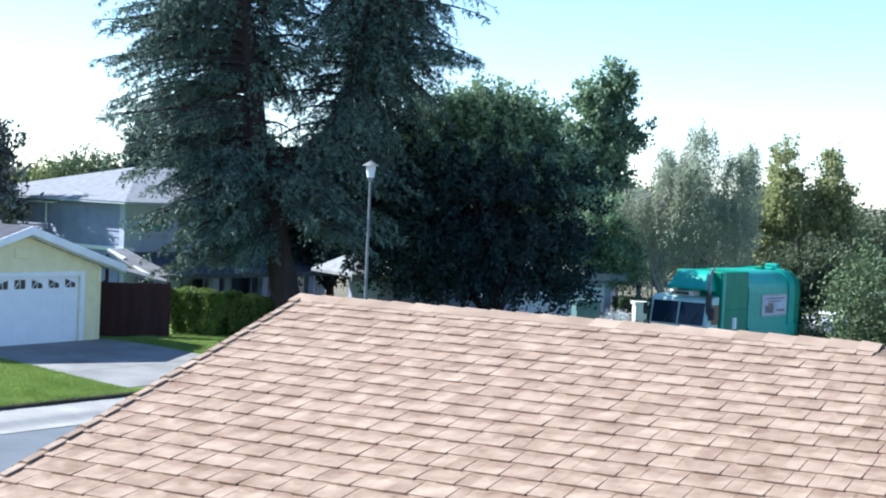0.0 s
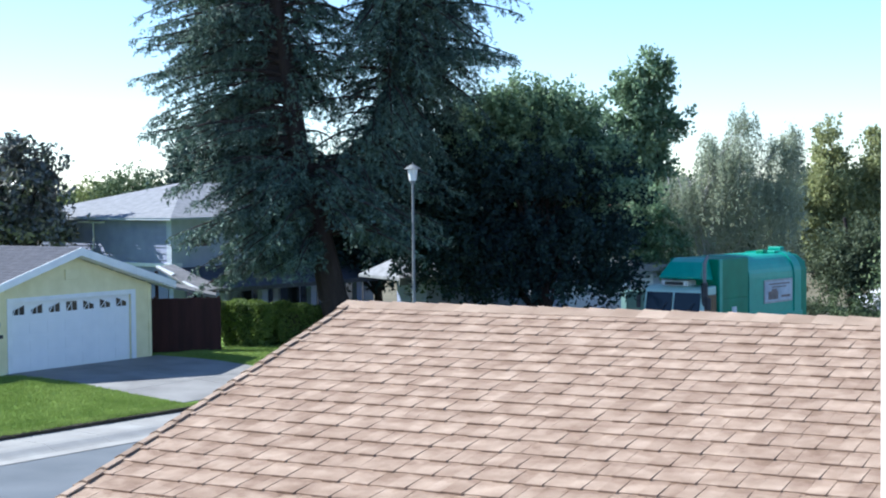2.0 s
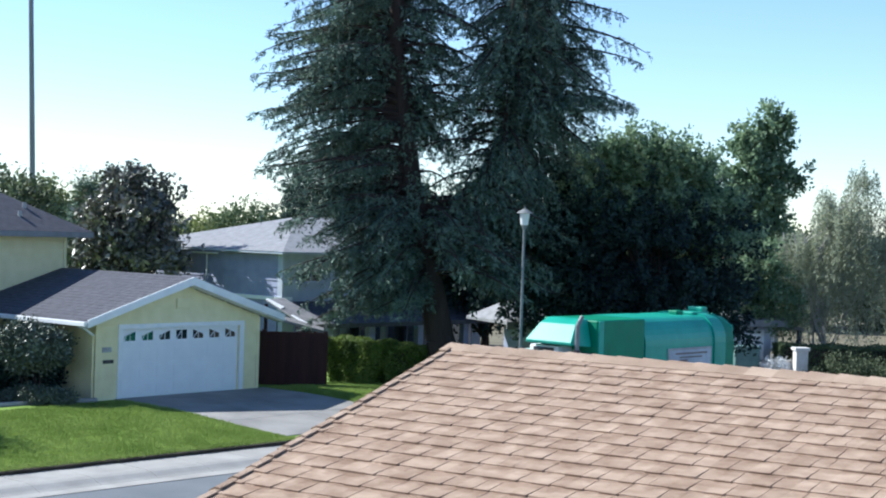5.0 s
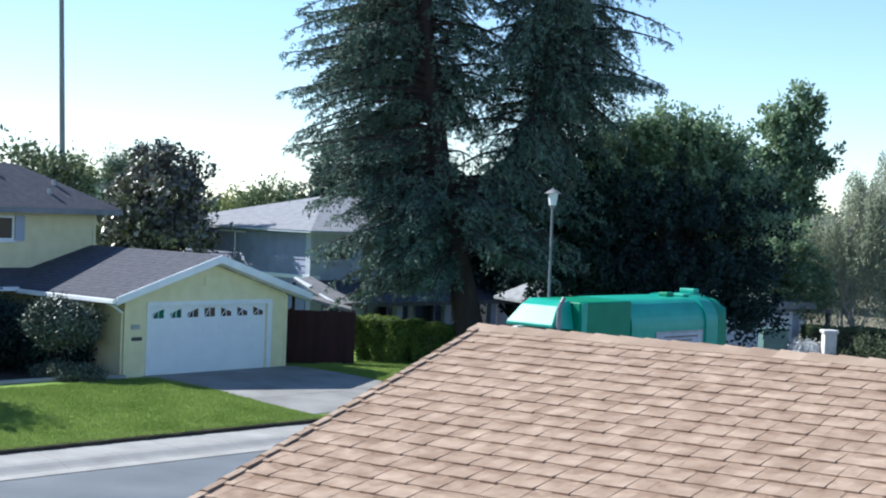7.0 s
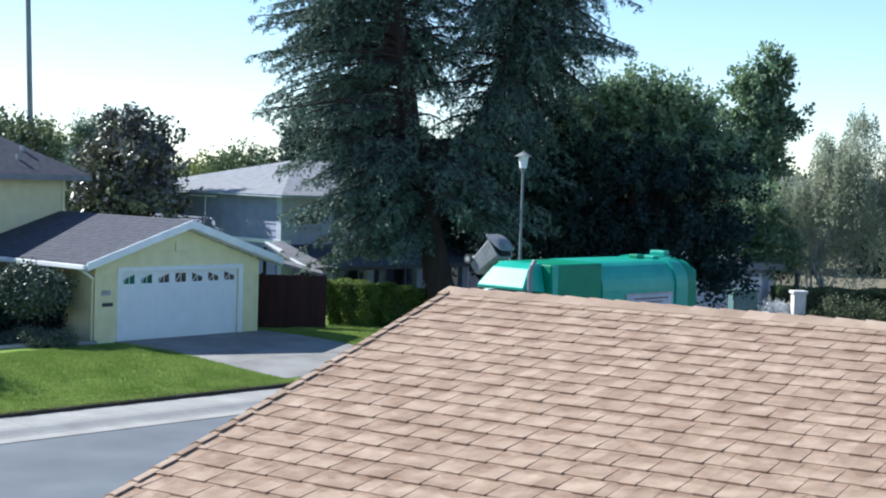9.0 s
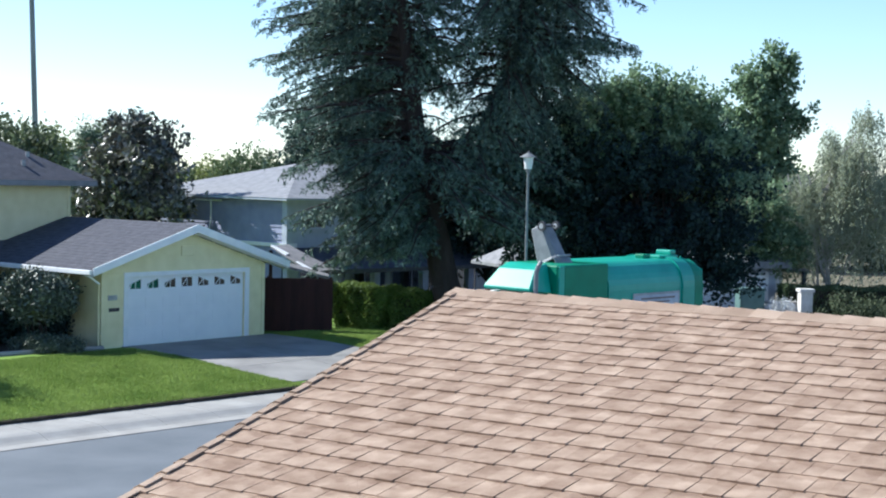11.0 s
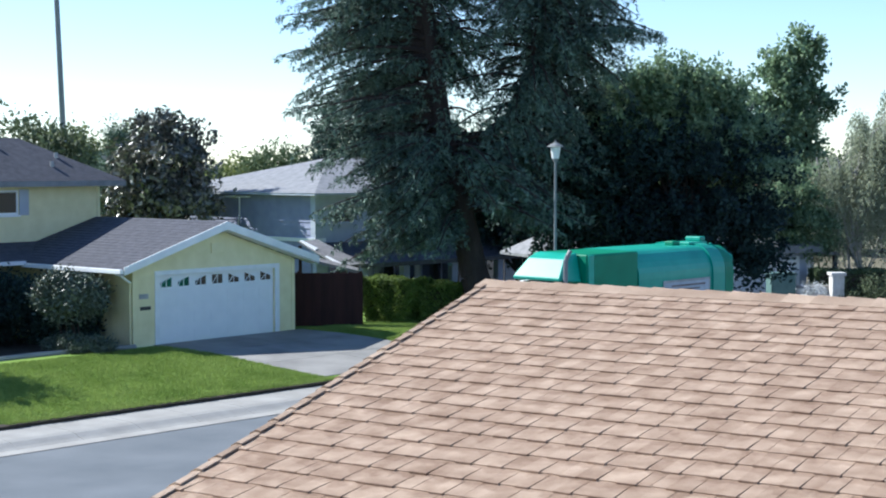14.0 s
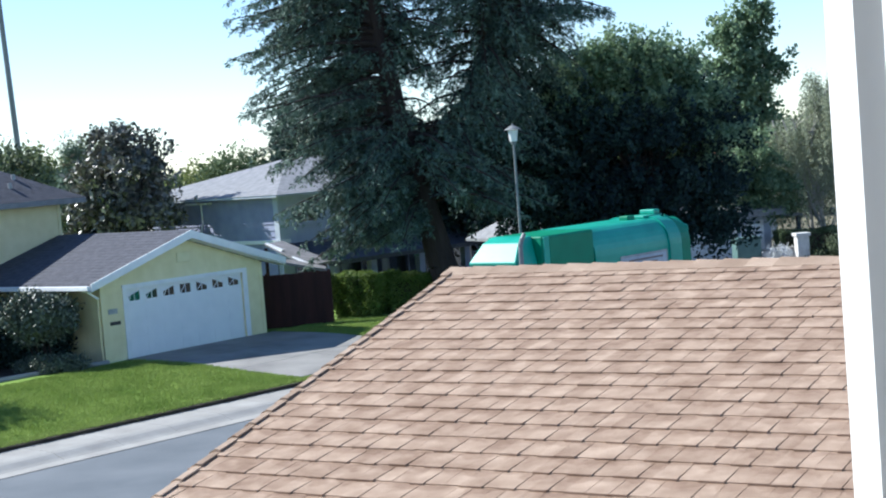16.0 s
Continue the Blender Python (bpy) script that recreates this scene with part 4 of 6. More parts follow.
def build_cedar():
    x0, y0 = -4.75, 50.6
    z0 = ground_z(x0, y0)
    tree = thing("cedar_tree", pose(x0, y0, z0), "tall dark blue-green cedar with drooping layered boughs", "tree")
    rng = np.random.default_rng(5)
    rnd = random.Random(5)
    bm = bmesh.new()
    axis = [Vector(p) for p in ((0.25, 0, -0.3), (-0.30, 0, 1.6), (-0.68, 0, 3.4), (-0.97, 0, 4.9), (-1.37, 0, 6.4), (-1.72, 0, 9.1), (-2.06, 0, 11.2), (-2.2, 0, 15.0), (-2.25, 0, 20.0))]
    rad = [0.62, 0.47, 0.42, 0.38, 0.33, 0.28, 0.24, 0.16, 0.03]
    for i in range(8):
        rod(axis[i], axis[i + 1], rad[i], rad[i + 1], 12, bm=bm)
    second = [Vector(p) for p in ((-1.15, 0.1, 5.5), (0.03, 0.2, 6.1), (0.84, 0.3, 6.8), (1.54, 0.3, 8.4), (1.87, 0.3, 10.1), (1.97, 0.3, 12.5), (2.0, 0.3, 17.0))]
    for i in range(6):
        rod(second[i], second[i + 1], 0.25 - 0.035 * i, 0.215 - 0.035 * i, 10, bm=bm)

    def along(pts, z):
        for a, b in zip(pts, pts[1:]):
            if a.z <= z <= b.z:
                return a.lerp(b, (z - a.z) / (b.z - a.z))
        return pts[0].copy() if z < pts[0].z else pts[-1].copy()

    def bough(root, ang, length, rise, sag):
        """A bough that arches out, sinks and lifts a little again at its tip."""
        n = 9
        side = Vector((math.cos(ang), math.sin(ang), 0))
        bend = Vector((-side.y, side.x, 0)) * rnd.uniform(-0.10, 0.10) * length
        pts = []
        for i in range(n + 1):
            f = i / n
            z = rise * math.sin(f * 2.2) - sag * f * f + 0.22 * max(0.0, f - 0.75) * length * 0.25
            pts.append(root + side * length * f + bend * f * f + Vector((rnd.gauss(0, 0.02), rnd.gauss(0, 0.02), z)))
        thick = 0.030 + 0.011 * length
        for i in range(n):
            rod(pts[i], pts[i + 1], thick * (1 - i / n) + 0.010, thick * (1 - (i + 1) / n) + 0.009, 5, bm=bm)
        return pts

    sprig_p, sprig_d = [], []

    def dress(pts, density=1.0, width=0.75, bare=0.15, droop=0.55):
        """Branchlets on both sides of a bough, each a flat spray with a hanging fringe."""
        n = len(pts) - 1
        length = sum((q - p).length for p, q in zip(pts, pts[1:]))
        fwd = (pts[-1] - pts[0]).normalized()
        side = fwd.cross(Vector((0, 0, 1))).normalized()
        count = int(length * 9.5 * density)
        gap = [rnd.random() for _ in range(3)]
        for k in range(count):
            f = bare + (1 - bare) * (k + rnd.random()) / count
            if any(abs(f - g) < 0.035 for g in gap):
                continue
            i = min(int(f * n), n - 1)
            p = pts[i].lerp(pts[i + 1], f * n - i)
            taper = (1.08 - f) ** 0.6 * min(1.0, 0.35 + 2.2 * (f - bare))
            way = side * (1 if k % 2 else -1) * rnd.uniform(0.5, 1.0) + fwd * rnd.uniform(0.35, 0.9) + Vector((0, 0, rnd.uniform(-0.35, 0.12)))
            way.normalize()
            reach = width * taper * rnd.uniform(0.55, 1.2) + 0.12
            steps = max(3, int(reach / 0.072))
            for j in range(steps):
                g = (j + rnd.random()) / steps
                q = p + way * reach * g + Vector((0, 0, -droop * reach * g * g))
                sprig_p.append((q.x + rnd.gauss(0, 0.02), q.y + rnd.gauss(0, 0.02), q.z + rnd.gauss(0, 0.015)))
                hang = rnd.random() < 0.45
                d = way * (0.35 if hang else 0.9) + Vector((rnd.gauss(0, 0.3), rnd.gauss(0, 0.3), -0.85 if hang else rnd.uniform(-0.15, 0.3)))
                sprig_d.append(tuple(d.normalized()))

    # the broad outer lobe, bough over bough
    for k in range(190):
        z = 2.7 + 13.5 * k / 190
        root = along(axis, z)
        ang = math.radians(rnd.uniform(118, 236))
        full = 4.5 if z < 6.5 else 4.9 if z < 10.2 else max(1.4, 4.9 - 0.42 * (z - 10.2))
        out = abs(math.cos(ang)) ** 0.4
        length = full * rnd.uniform(0.55, 1.04) * (0.66 + 0.36 * out)
        dress(bough(root, ang, length, rnd.uniform(0.0, 0.7), rnd.uniform(0.5, 1.3)), 1.0, 0.85)
    # boughs that come towards the street, lower down
    for k in range(26):
        z = 3.3 + 2.6 * k / 26
        ang = math.radians(rnd.uniform(205, 262))
        dress(bough(along(axis, z), ang, rnd.uniform(2.0, 3.4), rnd.uniform(0.1, 0.6), rnd.uniform(0.9, 1.6)), 1.0, 0.8)
    # thinner boughs between the two stems: glimpses of sky stay open there
    for k in range(130):
        z = 4.6 + 10.8 * k / 130
        if 6.3 < z < 8.3 and k % 4:
            continue
        ang = math.radians(rnd.choice((rnd.uniform(-50, 40), rnd.uniform(45, 125), rnd.uniform(45, 100))))
        dress(bough(along(axis, z), ang, rnd.uniform(1.4, 3.6), rnd.uniform(0.0, 0.6), rnd.uniform(0.4, 1.5)), 0.85, 0.75, 0.18, 1.0)
    for k in range(20):
        z = 5.6 + 10.0 * k / 20
        ang = math.radians(rnd.choice((rnd.uniform(235, 258), rnd.uniform(285, 325))))
        dress(bough(along(axis, z), ang, rnd.uniform(1.0, 2.3), rnd.uniform(0.0, 0.4), rnd.uniform(0.4, 1.0)), 0.85, 0.55, 0.2, 0.9)
    # the second stem's own boughs, hanging like curtains
    for k in range(215):
        z = 5.9 + 10.0 * k / 215
        ang = math.radians(rnd.uniform(-125, 110))
        full = 3.2 if z < 9 else 3.5 if z < 11 else max(1.2, 3.5 - 0.35 * (z - 11))
        length = full * rnd.uniform(0.4, 1.0) * (0.55 + 0.45 * abs(math.cos(ang)))
        dress(bough(along(second, z), ang, length, rnd.uniform(0.0, 0.5), rnd.uniform(0.7, 2.0)), 0.95, 0.75, 0.06, 1.2)
    for k in range(76):
        z = 6.2 + 8.8 * k / 76
        if z < 8.4 and k % 4:
            continue
        ang = math.radians(rnd.uniform(125, 225))
        dress(bough(along(second, z), ang, rnd.uniform(0.9, 2.9), rnd.uniform(0.0, 0.4), rnd.uniform(0.3, 1.2)), 0.85, 0.7, 0.15, 1.0)
    # long boughs that stand out against the sky
    for z, length, rise, sag, ang in ((10.9, 4.0, 0.5, 0.6, -0.10), (11.9, 4.3, 0.3, 1.0, 0.12), (9.9, 3.9, 0.3, 0.8, -0.28), (9.3, 3.2, 0.3, 1.0, -0.40), (8.6, 2.9, 0.3, 1.0, 0.05), (12.6, 3.6, 0.3, 0.8, -0.2)):
        dress(bough(along(second, z), ang, length, rise, sag), 1.0, 0.62, 0.1, 0.8)
    for z, length, rise, sag in ((7.6, 5.6, 0.0, 0.6), (7.4, 4.9, 0.2, 0.7), (10.2, 5.0, 0.2, 0.3), (11.5, 4.5, 0.3, 0.4), (9.2, 5.0, 0.3, 0.8), (5.6, 4.7, 0.4, 0.9), (4.4, 4.8, 0.3, 1.1)):
        dress(bough(along(axis, z), rnd.uniform(2.95, 3.4), length, rise, sag), 0.8, 0.55)
    # one broad level bough with a hanging fringe
    for lift in (0.0, 0.18):
        dress(bough(along(second, 9.1 + lift), -0.32 - lift, 4.15 - lift * 3, 0.45, 0.25), 2.2, 0.95, 0.15, 0.7)
    # low sweeping boughs before the dark tree
    for k in range(38):
        z = 3.6 + 2.3 * k / 38
        ang = math.radians(rnd.uniform(-62, 25))
        dress(bough(along(axis, z), ang, rnd.uniform(2.2, 5.4), rnd.uniform(0.2, 0.8), rnd.uniform(0.7, 1.5)), 0.62, 0.7, 0.25)
    part("trunk", bm, M_BARK, tree)
    # each sprig: a few thin needled blades
    P = np.array(sprig_p)
    D = np.array(sprig_d)
    blades = 5
    P = np.repeat(P, blades, 0) + rng.normal(0, 0.022, (len(P) * blades, 3))
    D = np.repeat(D, blades, 0) + rng.normal(0, 0.34, (len(D) * blades, 3))
    D /= np.linalg.norm(D, axis=1)[:, None]
    n = len(P)
    B = np.cross(D, rng.normal(0, 1, (n, 3)))
    B /= np.linalg.norm(B, axis=1)[:, None]
    L = rng.uniform(0.09, 0.21, (n, 1))
    W = rng.uniform(0.011, 0.021, (n, 1))
    v = np.stack([P, P + D * L * 0.5 + B * W, P + D * L, P + D * L * 0.5 - B * W], 1).reshape(-1, 3)
    k = np.arange(n)[:, None] * 4
    f = np.concatenate([k + [0, 1, 2], k + [0, 2, 3]], 1).reshape(-1, 3)
    mesh = bpy.data.meshes.new("crown")
    mesh.vertices.add(len(v))
    mesh.vertices.foreach_set("co", v.ravel())
    mesh.loops.add(f.size)
    mesh.loops.foreach_set("vertex_index", f.ravel().astype(np.int32))
    mesh.polygons.add(len(f))
    mesh.polygons.foreach_set("loop_start", (np.arange(len(f)) * 3).astype(np.int32))
    mesh.update(calc_edges=True)
    mesh.materials.append(M_CEDAR)
    crown = new("crown", mesh)
    crown.parent = tree


build_cedar()

# Leaves set dark for the shaded crown; its lit top follows in brighter leaves.
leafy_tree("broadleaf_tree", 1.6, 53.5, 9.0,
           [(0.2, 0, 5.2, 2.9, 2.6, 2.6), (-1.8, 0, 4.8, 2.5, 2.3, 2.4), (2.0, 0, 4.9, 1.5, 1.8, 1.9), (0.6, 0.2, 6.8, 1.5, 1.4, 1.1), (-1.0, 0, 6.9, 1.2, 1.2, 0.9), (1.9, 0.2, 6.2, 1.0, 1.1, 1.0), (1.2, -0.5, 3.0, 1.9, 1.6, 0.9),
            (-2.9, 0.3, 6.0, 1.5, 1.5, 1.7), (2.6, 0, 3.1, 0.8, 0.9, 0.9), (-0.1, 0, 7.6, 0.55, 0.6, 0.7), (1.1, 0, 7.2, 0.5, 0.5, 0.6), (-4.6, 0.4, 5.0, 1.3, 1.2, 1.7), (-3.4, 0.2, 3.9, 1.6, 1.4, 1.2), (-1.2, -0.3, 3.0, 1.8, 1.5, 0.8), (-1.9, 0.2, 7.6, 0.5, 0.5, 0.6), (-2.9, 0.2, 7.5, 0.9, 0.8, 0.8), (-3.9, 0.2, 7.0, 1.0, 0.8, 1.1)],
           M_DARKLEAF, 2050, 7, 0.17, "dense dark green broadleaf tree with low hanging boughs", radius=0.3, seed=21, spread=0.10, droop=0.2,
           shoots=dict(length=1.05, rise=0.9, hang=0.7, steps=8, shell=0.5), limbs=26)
# Bright-leaved crown added as the sunlit top of the dark tree.
leafy_tree("sunlit_crown", 2.3, 52.6, 9.2,
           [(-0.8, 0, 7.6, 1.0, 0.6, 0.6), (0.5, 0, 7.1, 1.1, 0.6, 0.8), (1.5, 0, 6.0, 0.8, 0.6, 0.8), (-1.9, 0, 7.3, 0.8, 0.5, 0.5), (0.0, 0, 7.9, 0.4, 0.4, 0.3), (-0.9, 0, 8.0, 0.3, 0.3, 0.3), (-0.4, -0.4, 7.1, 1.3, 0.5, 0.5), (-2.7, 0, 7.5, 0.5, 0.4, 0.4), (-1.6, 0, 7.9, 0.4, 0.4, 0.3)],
           M_GREENLEAF, 680, 5, 0.16, "brighter-leaved crown added for the dark tree's sunlit top", radius=0.12, seed=27, spread=(0.07, 0.07, 0.06), droop=-0.3, shoots=dict(length=1.35, rise=1.7, hang=0.1, steps=10, shell=0.2), limbs=18)
leafy_tree("plane_tree", 7.6, 75.0, 12.3,
           [(-0.3, 0, 10.1, 0.95, 0.9, 1.2), (0.5, 0, 10.9, 0.6, 0.6, 0.9), (0.1, 0, 8.5, 1.1, 1.0, 1.3), (1.45, 0, 8.6, 0.6, 0.5, 0.35), (1.05, 0, 9.7, 0.35, 0.4, 0.8), (0.3, 0, 6.6, 0.95, 0.9, 1.3), (-2.1, 0, 9.3, 0.28, 0.3, 0.6), (-1.3, 0, 7.8, 0.7, 0.7, 0.9), (-0.7, 0, 6.0, 1.2, 1.0, 1.2)],
           M_GREENLEAF, 330, 7, 0.25, "tall bright green plane tree", radius=0.2, seed=33, spread=0.13, shoots=dict(length=0.75, rise=0.55, hang=0.1, steps=6, shell=0.35), limbs=16)
leafy_tree("birch_tree", 9.6, 64.5, 8.4,
           [(-1.6, 0, 5.6, 0.9, 1.0, 0.7), (0.2, 0, 6.9, 1.3, 1.2, 0.9), (1.0, 0, 8.5, 0.6, 0.6, 0.6), (2.6, 0, 7.5, 0.8, 0.9, 0.7), (2.2, 0, 5.6, 1.2, 1.2, 0.8), (-0.4, 0, 5.2, 1.5, 1.3, 0.6), (3.0, 0, 8.0, 0.35, 0.4, 0.4), (-0.5, 0, 7.7, 0.35, 0.4, 0.4)],
           M_OLIVELEAF, 640, 6, 0.125, "feathery grey-green birch with pale trunks and hanging strands", bark=M_PALEBARK, radius=0.085, seed=41, spread=(0.06, 0.06, 0.08), droop=1.6,
           trunks=3, aspect=0.32, limbs=21, lean=2.0, shoots=dict(length=2.1, rise=-2.6, hang=3.2, steps=17, shell=0.2))
for px, seed, h in ((17.4, 51, 9.1), (19.9, 52, 8.9)):
    leafy_tree("poplar_tree", px, 80, h, [(0, 0, h - 1.5, 0.5, 0.5, 1.0), (0.1, 0, h - 2.9, 0.95, 0.9, 1.3), (-0.1, 0, h - 4.6, 1.35, 1.2, 1.5), (0.5, 0, h - 5.8, 1.6, 1.2, 1.4), (-1.2, 0, h - 4.8, 1.0, 0.9, 1.2)], M_POPLAR, 460, 7, 0.2,
               "pointed yellow-green poplar turning in early autumn", radius=0.16, seed=seed, group="poplars behind the street", spread=0.12, shoots=dict(length=0.8, rise=0.9, hang=0.0, steps=6, shell=0.4))
leafy_tree("street_tree", 14.2, 60.5, 6.2, [(-0.4, 0, 2.7, 1.1, 1.1, 1.0), (0.7, 0, 3.1, 1.1, 1.0, 1.0), (1.6, 0, 2.7, 0.8, 0.8, 0.9)], M_OLIVEDARK, 420, 8, 0.13, "dark olive-green street tree at the bend", radius=0.16, seed=61, spread=0.1,
           shoots=dict(length=0.8, rise=0.3, hang=0.6, steps=7, shell=0.4))
leafy_tree("garden_tree", 11.4, 41.5, 4.6, [(0.3, 0, 2.9, 1.3, 1.3, 1.4), (0.9, 0.1, 1.9, 1.5, 1.3, 1.2), (0.1, 0, 1.2, 1.3, 1.1, 0.8)], M_FARLEAF, 420, 44, 0.12, "leafy grey-green garden tree beside the road", radius=0.1, seed=71, spread=0.22)
leafy_tree("magnolia_tree", -18.05, 58.6, 7.2,
           [(0.1, 0, 5.0, 1.4, 1.4, 1.3), (-0.6, 0, 3.4, 1.6, 1.5, 1.5), (0.8, 0, 3.2, 1.4, 1.3, 1.5), (-0.1, 0, 6.3, 0.55, 0.6, 0.6), (1.35, 0, 5.9, 0.45, 0.5, 0.6), (-1.2, 0, 5.5, 0.45, 0.5, 0.7), (0.6, 0, 6.7, 0.35, 0.4, 0.5), (0.1, 0, 7.1, 0.3, 0.35, 0.4), (-0.7, 0, 6.5, 0.3, 0.3, 0.4)],
           M_MAGNOLIA, 330, 8, 0.24, "glossy dark magnolia with bronze leaf backs", radius=0.18, seed=81, spread=0.13, aspect=0.5, shoots=dict(length=0.75, rise=0.5, hang=0.2, steps=6, shell=0.55))
leafy_tree("spruce_tree", -20.2, 60.0, 6.6, [(0, 0, 6.0, 0.35, 0.35, 0.8), (0, 0, 4.9, 0.8, 0.8, 1.0), (0, 0, 3.4, 1.3, 1.2, 1.3)], M_CEDAR, 420, 8, 0.2, "blue-green conifer behind the magnolia", radius=0.14, seed=83, spread=0.1, aspect=0.14, shoots=dict(length=0.6, rise=0.3, hang=0.3, steps=6, shell=0.3))
leafy_tree("lemon_tree", 6.3, 63.6, 5.4, [(0.2, 0, 4.1, 0.9, 0.9, 1.0), (-0.4, 0, 3.2, 0.9, 0.9, 0.9), (0.9, 0, 3.0, 1.0, 0.9, 0.9), (0.4, 0, 5.0, 0.4, 0.4, 0.5)], M_GREENLEAF, 330, 8, 0.14, "yellow-green tree between the garage and the birch", radius=0.14, seed=91, spread=0.10, shoots=dict(length=0.75, rise=0.5, hang=0.5, steps=6, shell=0.4))


leafy_tree("maple_tree", -20.3, 35.6, 5.6, [(0, 0, 4.2, 1.5, 1.5, 1.3), (0.4, 0.6, 3.6, 1.2, 1.2, 0.9)], M_GREENLEAF, 220, 28, 0.18, "young maple that shades the front lawn", radius=0.09, seed=95, spread=0.25)


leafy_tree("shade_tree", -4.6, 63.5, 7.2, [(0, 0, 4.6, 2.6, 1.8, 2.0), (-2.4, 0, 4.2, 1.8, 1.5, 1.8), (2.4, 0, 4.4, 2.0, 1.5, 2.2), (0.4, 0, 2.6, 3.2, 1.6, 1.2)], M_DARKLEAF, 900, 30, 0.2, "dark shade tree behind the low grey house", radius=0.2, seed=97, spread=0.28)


def build_backdrop_trees():
    """A belt of distant trees all along the horizon."""
    rnd = random.Random(8)
    k = 0
    spans = [(-62, -46, 92, 8.0, M_DARKLEAF, "dark distant tree above the rooftops"), (-44, -16, 100, 7.6, M_FARLEAF, "distant green tree behind the houses"), (-14, 34, 104, 6.8, M_FARLEAF, "distant green tree behind the houses"), (20, 50, 84, 6.4, M_OLIVEDARK, "distant olive-green tree beyond the street")]
    for x0, x1, y, h, mat, label in spans:
        x = x0
        while x < x1:
            hh = h * rnd.uniform(0.78, 1.1)
            w = rnd.uniform(2.4, 4.2)
            leafy_tree("distant_tree", x, y + rnd.uniform(-5, 5), hh, [(0, 0, hh * 0.62, w, w * 0.8, hh * 0.36), (rnd.uniform(-2, 2), 0, hh * 0.42, w * 1.1, w, hh * 0.38), (rnd.uniform(-1, 1), 0, hh * 0.86, w * 0.5, w * 0.5, hh * 0.16)],
                       mat if rnd.random() < 0.7 else M_YELLOWLEAF, 260, 56, 0.26, label, seed=100 + k, spread=0.42, base=-0.6, group="distant trees", limbs=3)
            x += w * 1.15
            k += 1


build_backdrop_trees()
leafy_tree("cypress_tree", -18.0, 92.0, 9.2, [(0, 0, 7.4, 0.7, 0.7, 2.4), (0, 0, 5, 1.1, 1.0, 2.5)], M_DARKLEAF, 130, 30, 0.3, "slender dark cypress in the distance", seed=301, base=-0.6, spread=0.22)
leafy_tree("laurel_tree", -26.5, 66.0, 7.4, [(0, 0, 5.2, 2.4, 2.0, 2.0), (1.8, 0, 4.2, 1.8, 1.6, 2.2)], M_OLIVEDARK, 300, 30, 0.26, "round green tree behind the yellow house", seed=311, base=0.4, spread=0.3)
leafy_tree("oak_tree", -34.5, 74.0, 9.6, [(0, 0, 7.6, 2.2, 2.0, 1.9), (-1.6, 0, 6, 2.4, 2.0, 2.0)], M_DARKLEAF, 300, 30, 0.26, "dark oak crown beyond the yellow house roof", seed=312, base=0.4, spread=0.32)
leafy_tree("willow_tree", -11.8, 74.0, 7.2, [(0.5, 0, 5.2, 2.2, 2.0, 1.6), (2.6, 0, 5, 2.0, 1.8, 2.0)], M_FARLEAF, 420, 36, 0.26, "light green tree behind the blue house", seed=313, base=0.2, spread=0.3)


def bush(name, x, y, rx, ry, rz, material, label, seed, lobes=5, clumps=220, per=26, size=0.09, spread=0.12, base=None, lift=0.0):
    z0 = (ground_z(x, y) if base is None else base) + lift
    b = thing(name, pose(x, y, z0), label, "bush")
    rnd = random.Random(seed)
    blobs = [(0, 0, rz * 0.95, rx, ry, rz)] + [(rnd.uniform(-.6, .6) * rx, rnd.uniform(-.5, .5) * ry, rz * rnd.uniform(0.7, 1.2), rx * .5, ry * .5, rz * .6) for _ in range(lobes)]
    bm = bmesh.new()
    for k in range(6):
        limb(bm, (rnd.uniform(-.1, .1), rnd.uniform(-.1, .1), -0.1 - lift), (rnd.uniform(-.6, .6) * rx, rnd.uniform(-.6, .6) * ry, rz * 1.2), 0.035, 0.01, seed + k, 3, 0.08)
    part("stem", bm, M_BARK, b)
    leaf_cloud("foliage", blob_centres(blobs, clumps, seed, 0.7), spread, per, size, material, b, 0.6, 0.0, seed)
    return b


def hedge(name, m, w, d, h, label, seed, count=24000, size=0.075, material=None, taper=0.0):
    """A clipped hedge: leaves crowd its faces, over a dark twiggy core."""
    hd = thing(name, m, label, "hedge")
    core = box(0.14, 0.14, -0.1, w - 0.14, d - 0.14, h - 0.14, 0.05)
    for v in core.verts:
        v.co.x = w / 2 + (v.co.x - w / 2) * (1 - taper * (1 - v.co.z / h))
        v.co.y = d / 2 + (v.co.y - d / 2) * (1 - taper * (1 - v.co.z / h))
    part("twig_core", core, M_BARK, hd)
    rng = np.random.default_rng(seed)
    p = rng.random((count, 3)) * (w, d, h)
    face = rng.integers(0, 4, count)
    depth = np.abs(rng.normal(0, 0.06, count))
    p[face == 0, 1] = depth[face == 0]
    p[face == 1, 2] = h - depth[face == 1]
    p[face == 2, 0] = depth[face == 2]
    p[face == 3, 0] = w - depth[face == 3]
    wave = 0.05 * np.sin(p[:, 0] * 3.1 + p[:, 2] * 4) + 0.04 * np.sin(p[:, 0] * 7 + p[:, 1] * 5)
    lean = 1 - taper * (1 - p[:, 2] / h)
    p[:, 0] = w / 2 + (p[:, 0] - w / 2) * lean
    p[:, 1] = d / 2 + (p[:, 1] - d / 2) * lean
    p[:, 1] -= wave
    p[:, 2] += wave * 0.8
    leaf_cloud("foliage", p, 0.015, 1, size, material or M_HEDGE, hd, 0.6, -0.1, seed)
    return hd


